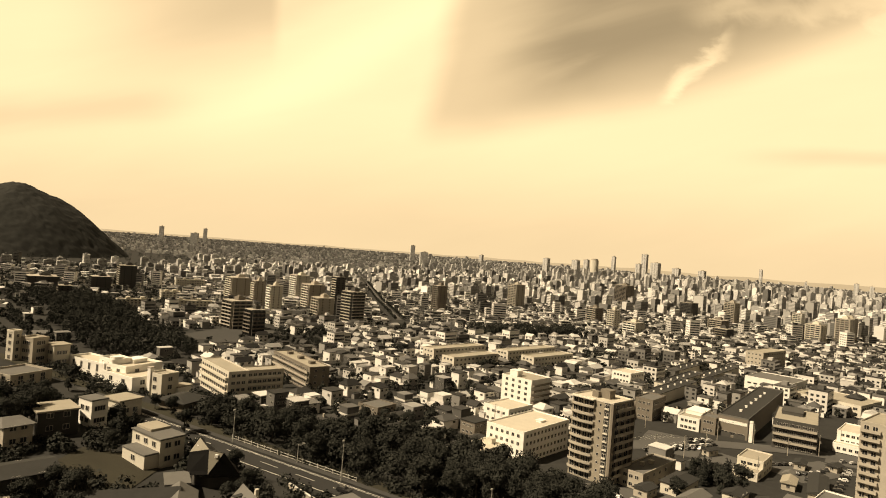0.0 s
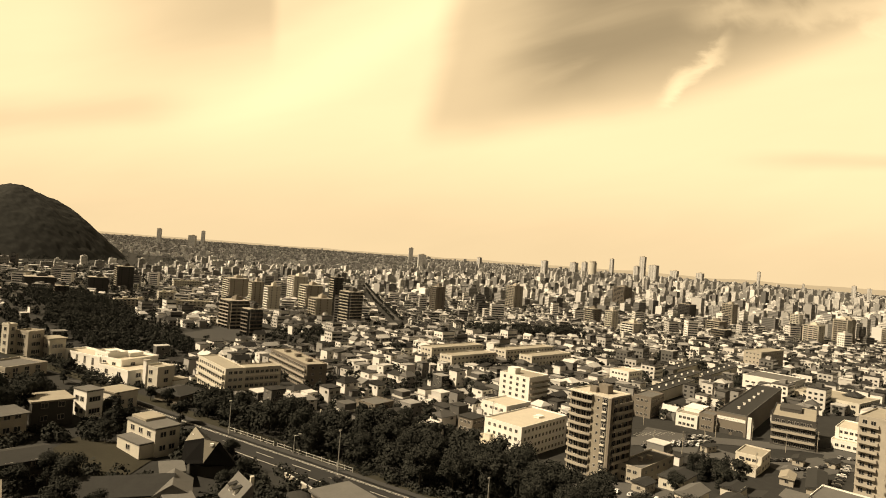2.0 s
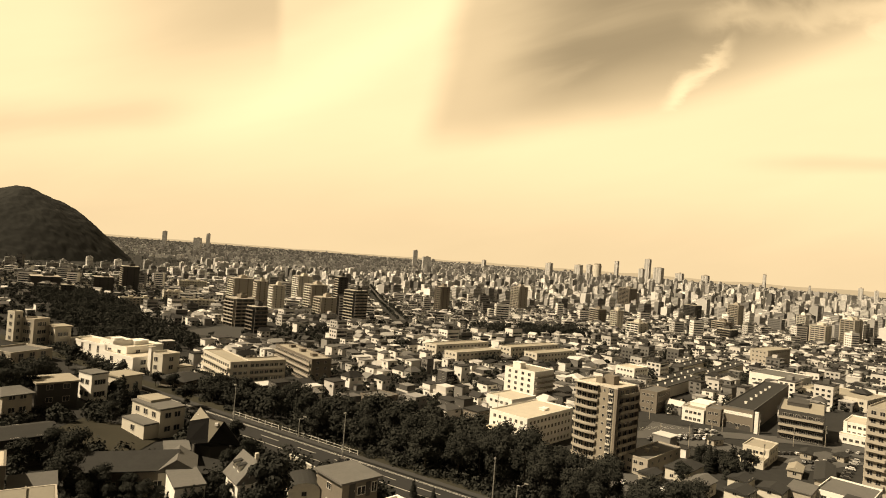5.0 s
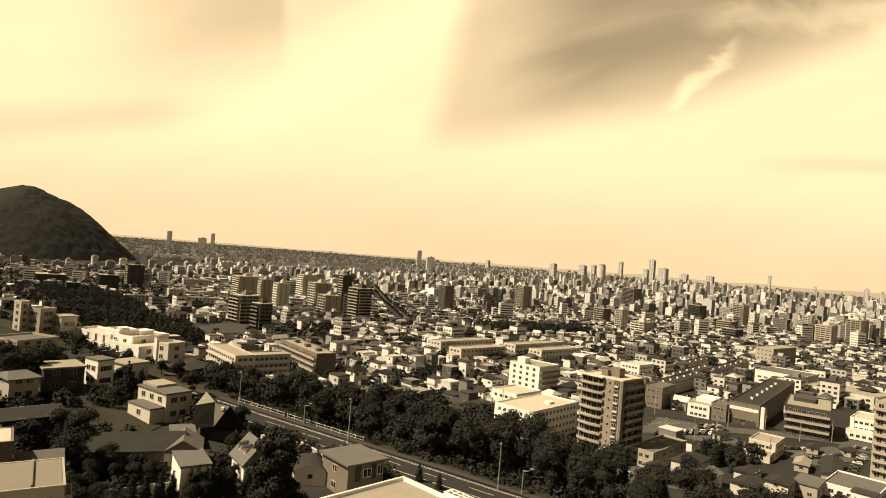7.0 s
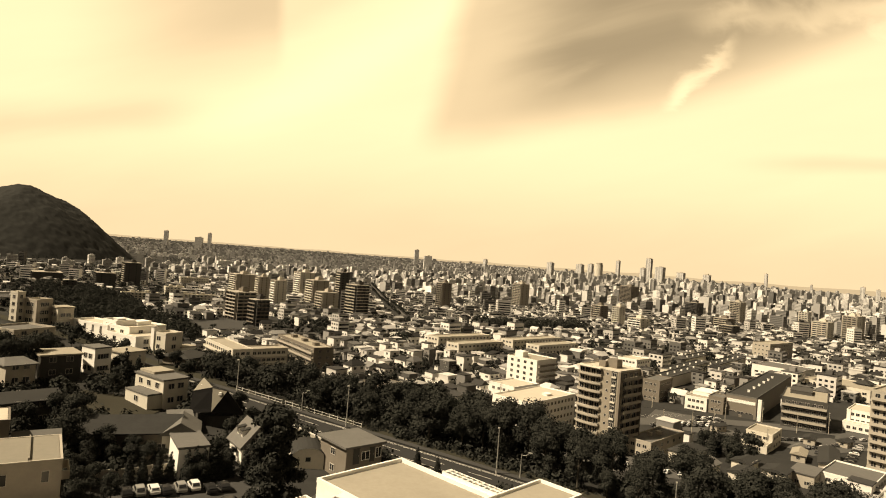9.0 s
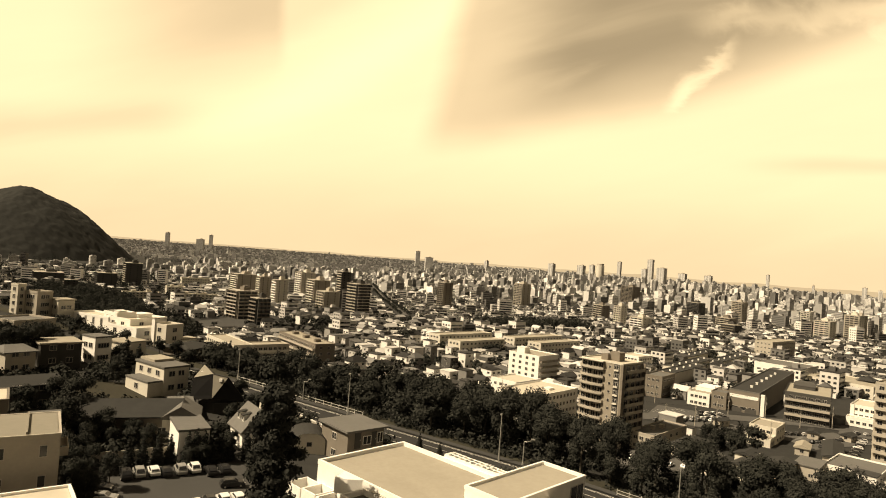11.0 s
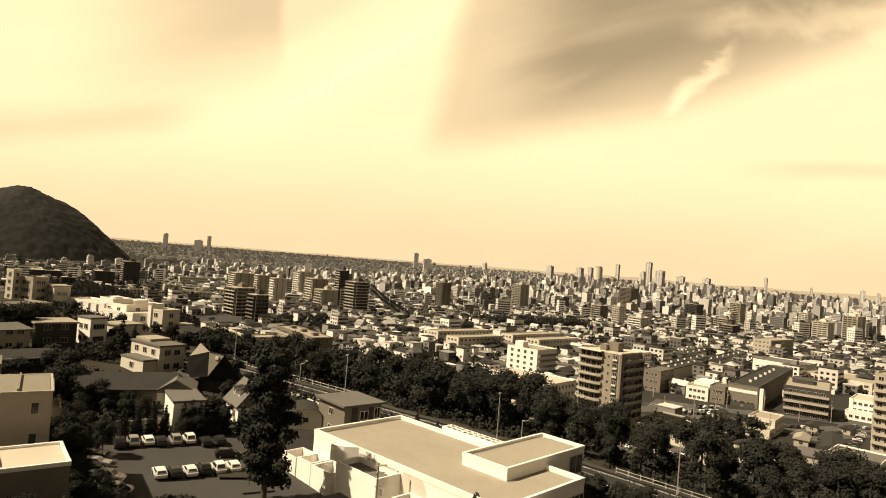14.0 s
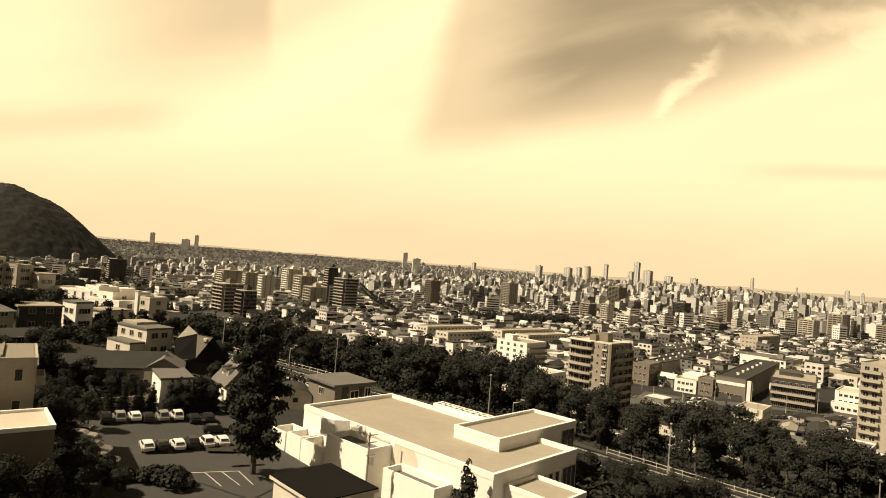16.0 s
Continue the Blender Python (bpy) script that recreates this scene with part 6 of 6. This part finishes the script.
def utility_pole(x, y, h):
    root = thing("utility_pole", x, y, ground(x, y), 40, "concrete utility pole with crossarms beside the white building", "utility pole")
    part("pole", Geo().tube((0, 0, -0.5), (0, 0, h), 0.16, 0.1).mesh("pole", TAN), root)
    for z, l in ((h - 0.4, 1.6), (h - 1.2, 1.3), (h - 2.6, 1.1)):
        part("crossarm", Geo().box(0.3, 0, z, l, 0.1, 0.12).mesh("crossarm", METAL), root)
    part("transformer", Geo().tube((0.4, -0.2, h - 3.6), (0.4, -0.2, h - 2.8), 0.24, 0.24, 10).mesh("transformer", METAL), root)


utility_pole(-7.5, 71.3, 8.6)
utility_pole(86, 262, 9)
utility_pole(150, 280, 9)

for px, py in ((70, 266), (98, 262), (126, 297), (112, 275), (143, 297), (166, 284), (128, 318), (150, 345), (60, 262), (118, 240), (40, 270), (96, 310), (20, 290), (185, 300)):
    utility_pole(px, py, 9.5)
wires = thing("overhead_wire", 98, 262, ground(98, 262), 0, "dark overhead wires sagging between street poles", "cable")
for (x0, y0), (x1, y1) in (((98, 262), (112, 275)), ((112, 275), (126, 297)), ((126, 297), (143, 297)), ((70, 266), (98, 262))):
    a, b = Vector((x0 - 98, y0 - 262, 9.0)), Vector((x1 - 98, y1 - 262, 9.0))
    g, last = Geo(), a
    for k in range(1, 7):
        p = a.lerp(b, k / 6) - Vector((0, 0, 2.4 * (k / 6) * (1 - k / 6)))
        g.tube(last, p, 0.03, 0.03, 5)
        last = p
    part("wire", g.mesh("wire", TYRE), wires)

# ---- cars ----


def loft(rows, half):
    g = Geo()
    n = len(rows)
    pts = [(x, -half * k, z) for x, z, k in rows] + [(x, half * k, z) for x, z, k in rows]
    faces = [(i, (i + 1) % n, n + (i + 1) % n, n + i) for i in range(n)]
    return g.solid(pts, [f[::-1] for f in faces] + [tuple(range(n)), tuple(range(n, 2 * n))[::-1]])


def sheet(pts, material, name):
    return Geo().solid(pts, [(0, 1, 2, 3)]).mesh(name, material)


def body_mesh(paint, tall):
    """Painted shell: lower body and a narrower cabin, rounded by chamfers."""
    t = 1.42 + tall
    g = loft([(-2.1, 0.28, 0.93), (2.1, 0.28, 0.93), (2.2, 0.5, 0.96), (2.15, 0.68, 0.97), (1.85, 0.84, 0.99), (0.95, 0.95, 1), (-1.95, 1.0, 1), (-2.18, 0.75, 0.98), (-2.18, 0.45, 0.96)], 0.86)
    c = loft([(1.05, 0.93, 0.97), (0.35, t - 0.06, 0.83), (0.1, t, 0.78), (-1.3, t + 0.02, 0.78), (-1.6, t - 0.06, 0.82), (-2.05, 0.98, 0.95)], 0.84)
    g.solid(c.v, c.f)
    return g.mesh("body", paint)


def glass_meshes(tall):
    t = 1.42 + tall
    wind = sheet([(0.98, -0.7, 1.0), (0.98, 0.7, 1.0), (0.42, 0.6, t - 0.1), (0.42, -0.6, t - 0.1)], GLASS, "windscreen")
    rear = sheet([(-2.04, 0.66, 1.06), (-2.04, -0.66, 1.06), (-1.66, -0.58, t - 0.12), (-1.66, 0.58, t - 0.12)], GLASS, "rear_window")
    sides = [sheet([(p, e * q, r) for p, q, r in ((0.75, 0.822, 1.02), (0.3, 0.725, t - 0.12), (-1.5, 0.725, t - 0.12), (-1.8, 0.815, 1.02))][::e], GLASS, "side_window") for e in (-1, 1)]
    return wind, rear, sides


SHELL = {}
GLAZE = {k: glass_meshes(k) for k in (0.0, 0.22)}
WHEEL = Geo().tube((0, -0.1, 0), (0, 0.1, 0), 0.31, 0.31, 14).mesh("wheel", TYRE)
RIM = Geo().tube((0, -0.115, 0), (0, 0.115, 0), 0.19, 0.19, 10).mesh("rim", METAL)
LENS = Geo().box(0, 0, 0, 0.12, 0.34, 0.14).mesh("headlight", FRAME)


def car(x, y, rot, label="parked car", lift=0.1, paint=None, tall=0.0, near=False):
    paint = paint or CARPAINT
    if (paint, tall) not in SHELL:
        SHELL[paint, tall] = body_mesh(paint, tall)
    root = thing("car", x, y, ground(x, y) + lift, rot, label, "car", "parked cars")
    root.scale = (0.78, 0.78, 0.84)
    part("body", SHELL[paint, tall], root)
    wind, rear, sides = GLAZE[tall]
    for name, me in (("windscreen", wind), ("rear_window", rear), ("side_window", sides[0]), ("side_window", sides[1])):
        part(name, me, root)
    for a in (-1.35, 1.35):
        for b in (-0.78, 0.78):
            w = part("wheel", WHEEL, root, at=(a, b, 0.31))
            if near:
                part("rim", RIM, w, "grey metal rim")
    if near:
        for b in (-0.6, 0.6):
            part("headlight", LENS, root, at=(2.1, b, 0.62))


TONES = {"w": ("white", CARWHITE), "d": ("black", CARDARK), "g": ("grey", CARGREY)}
for x, y, r, tone, tall in ((-44.7, 84.9, 126, "d", 0.22), (-43.6, 86.4, 126, "g", 0.22), (-42.2, 87.8, 126, "w", 0.0), (-40.7, 88.4, 126, "d", 0.0), (-39.3, 90.0, 126, "g", 0.22), (-37.9, 91.4, 126, "w", 0.22),
                            (-35.5, 91.6, 126, "d", 0.0), (-34.1, 93.2, 126, "d", 0.0), (-30.9, 88.3, 30, "d", 0.0), (-35.3, 77.6, 126, "w", 0.0), (-33.9, 78.6, 126, "d", 0.0), (-32.5, 79.9, 126, "w", 0.0),
                            (-31.3, 81.3, 126, "d", 0.22), (-29.9, 82.6, 126, "w", 0.22), (-28.5, 84.1, 126, "w", 0.0), (-43.1, 77.0, 12, "g", 0.0), (-39.4, 73.7, 8, "w", 0.22), (-37.0, 71.0, 5, "w", 0.0), (-45.2, 79.4, 14, "d", 0.0)):
    car(x, y, r, TONES[tone][0] + (" estate car" if tall else " hatchback car") + " parked on the asphalt car park", 0.12, TONES[tone][1], tall, True)
rng = random.Random(3)
for x, y, r, n, dx, dy in ((92, 271, 47, 7, 3.1, 1.0), (97, 277, 47, 6, 3.2, 1.1), (84, 268, 40, 2, 4, 2), (36, 215, 60, 5, 5.5, -1.5), (62, 207, 50, 4, 4, -1), (172, 276, 20, 4, 3.6, -1.0), (108, 280, 20, 5, 3.0, 1.4), (110, 287, 20, 4, 3.0, 1.2), (146, 236, 150, 7, 3.2, 4.2), (140, 252, 50, 4, 3, 1), (132, 262, 20, 6, 3.0, 0.6), (112, 292, 15, 4, 3.0, 0.4), (140, 246, 60, 4, 2.9, 1.9), (150, 256, 60, 3, 3.0, 2.3), (-101, 173, 30, 3, 3.2, -1.2)):
    for k in range(n):
        car(x + dx * k, y + dy * k, r + rng.uniform(-4, 4), "parked car in the town", 0.22, None, rng.choice((0.0, 0.22)))
car(*off_road(3.0, -4.6), -21, "dark car on the hill road", 0.14, CARDARK, 0.0)

# ---- hills on the horizon ----


def far_hills():
    m = bpy.data.materials.new("haze_glow")
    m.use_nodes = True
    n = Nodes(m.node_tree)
    # Haze is emitted here: the pale hills glow instead of being lit.
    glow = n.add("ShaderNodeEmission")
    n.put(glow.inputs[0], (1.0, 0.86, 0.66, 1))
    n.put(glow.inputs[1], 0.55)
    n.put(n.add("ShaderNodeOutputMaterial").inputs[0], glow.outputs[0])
    g, pts, k = Geo(), [], 160
    for i in range(k + 1):
        t = radians(-46 + 92 * i / k)
        x, y = 4940 * math.sin(t), 4940 * math.cos(t)
        top = ground(x, y) + 14 + 26 * smooth(-20, 40, math.degrees(t)) * (0.7 + 0.5 * noise.noise(Vector((i * 0.09, 3.1, 0)))) + 9 * noise.noise(Vector((i * 0.2, 0, 0)))
        pts += [(x, y, ground(x, y) - 20), (x, y, top), (x * 1.01, y * 1.01, top - 5)]
    faces = [(3 * i + j, 3 * i + 3 + j, 3 * i + 4 + j, 3 * i + 1 + j) for i in range(k) for j in (0, 1)]
    tagged(new("backdrop", g.solid(pts, faces).mesh("backdrop", m)), "faint hills on the horizon that glow in place of haze", "hills", kind="structure")


far_hills()
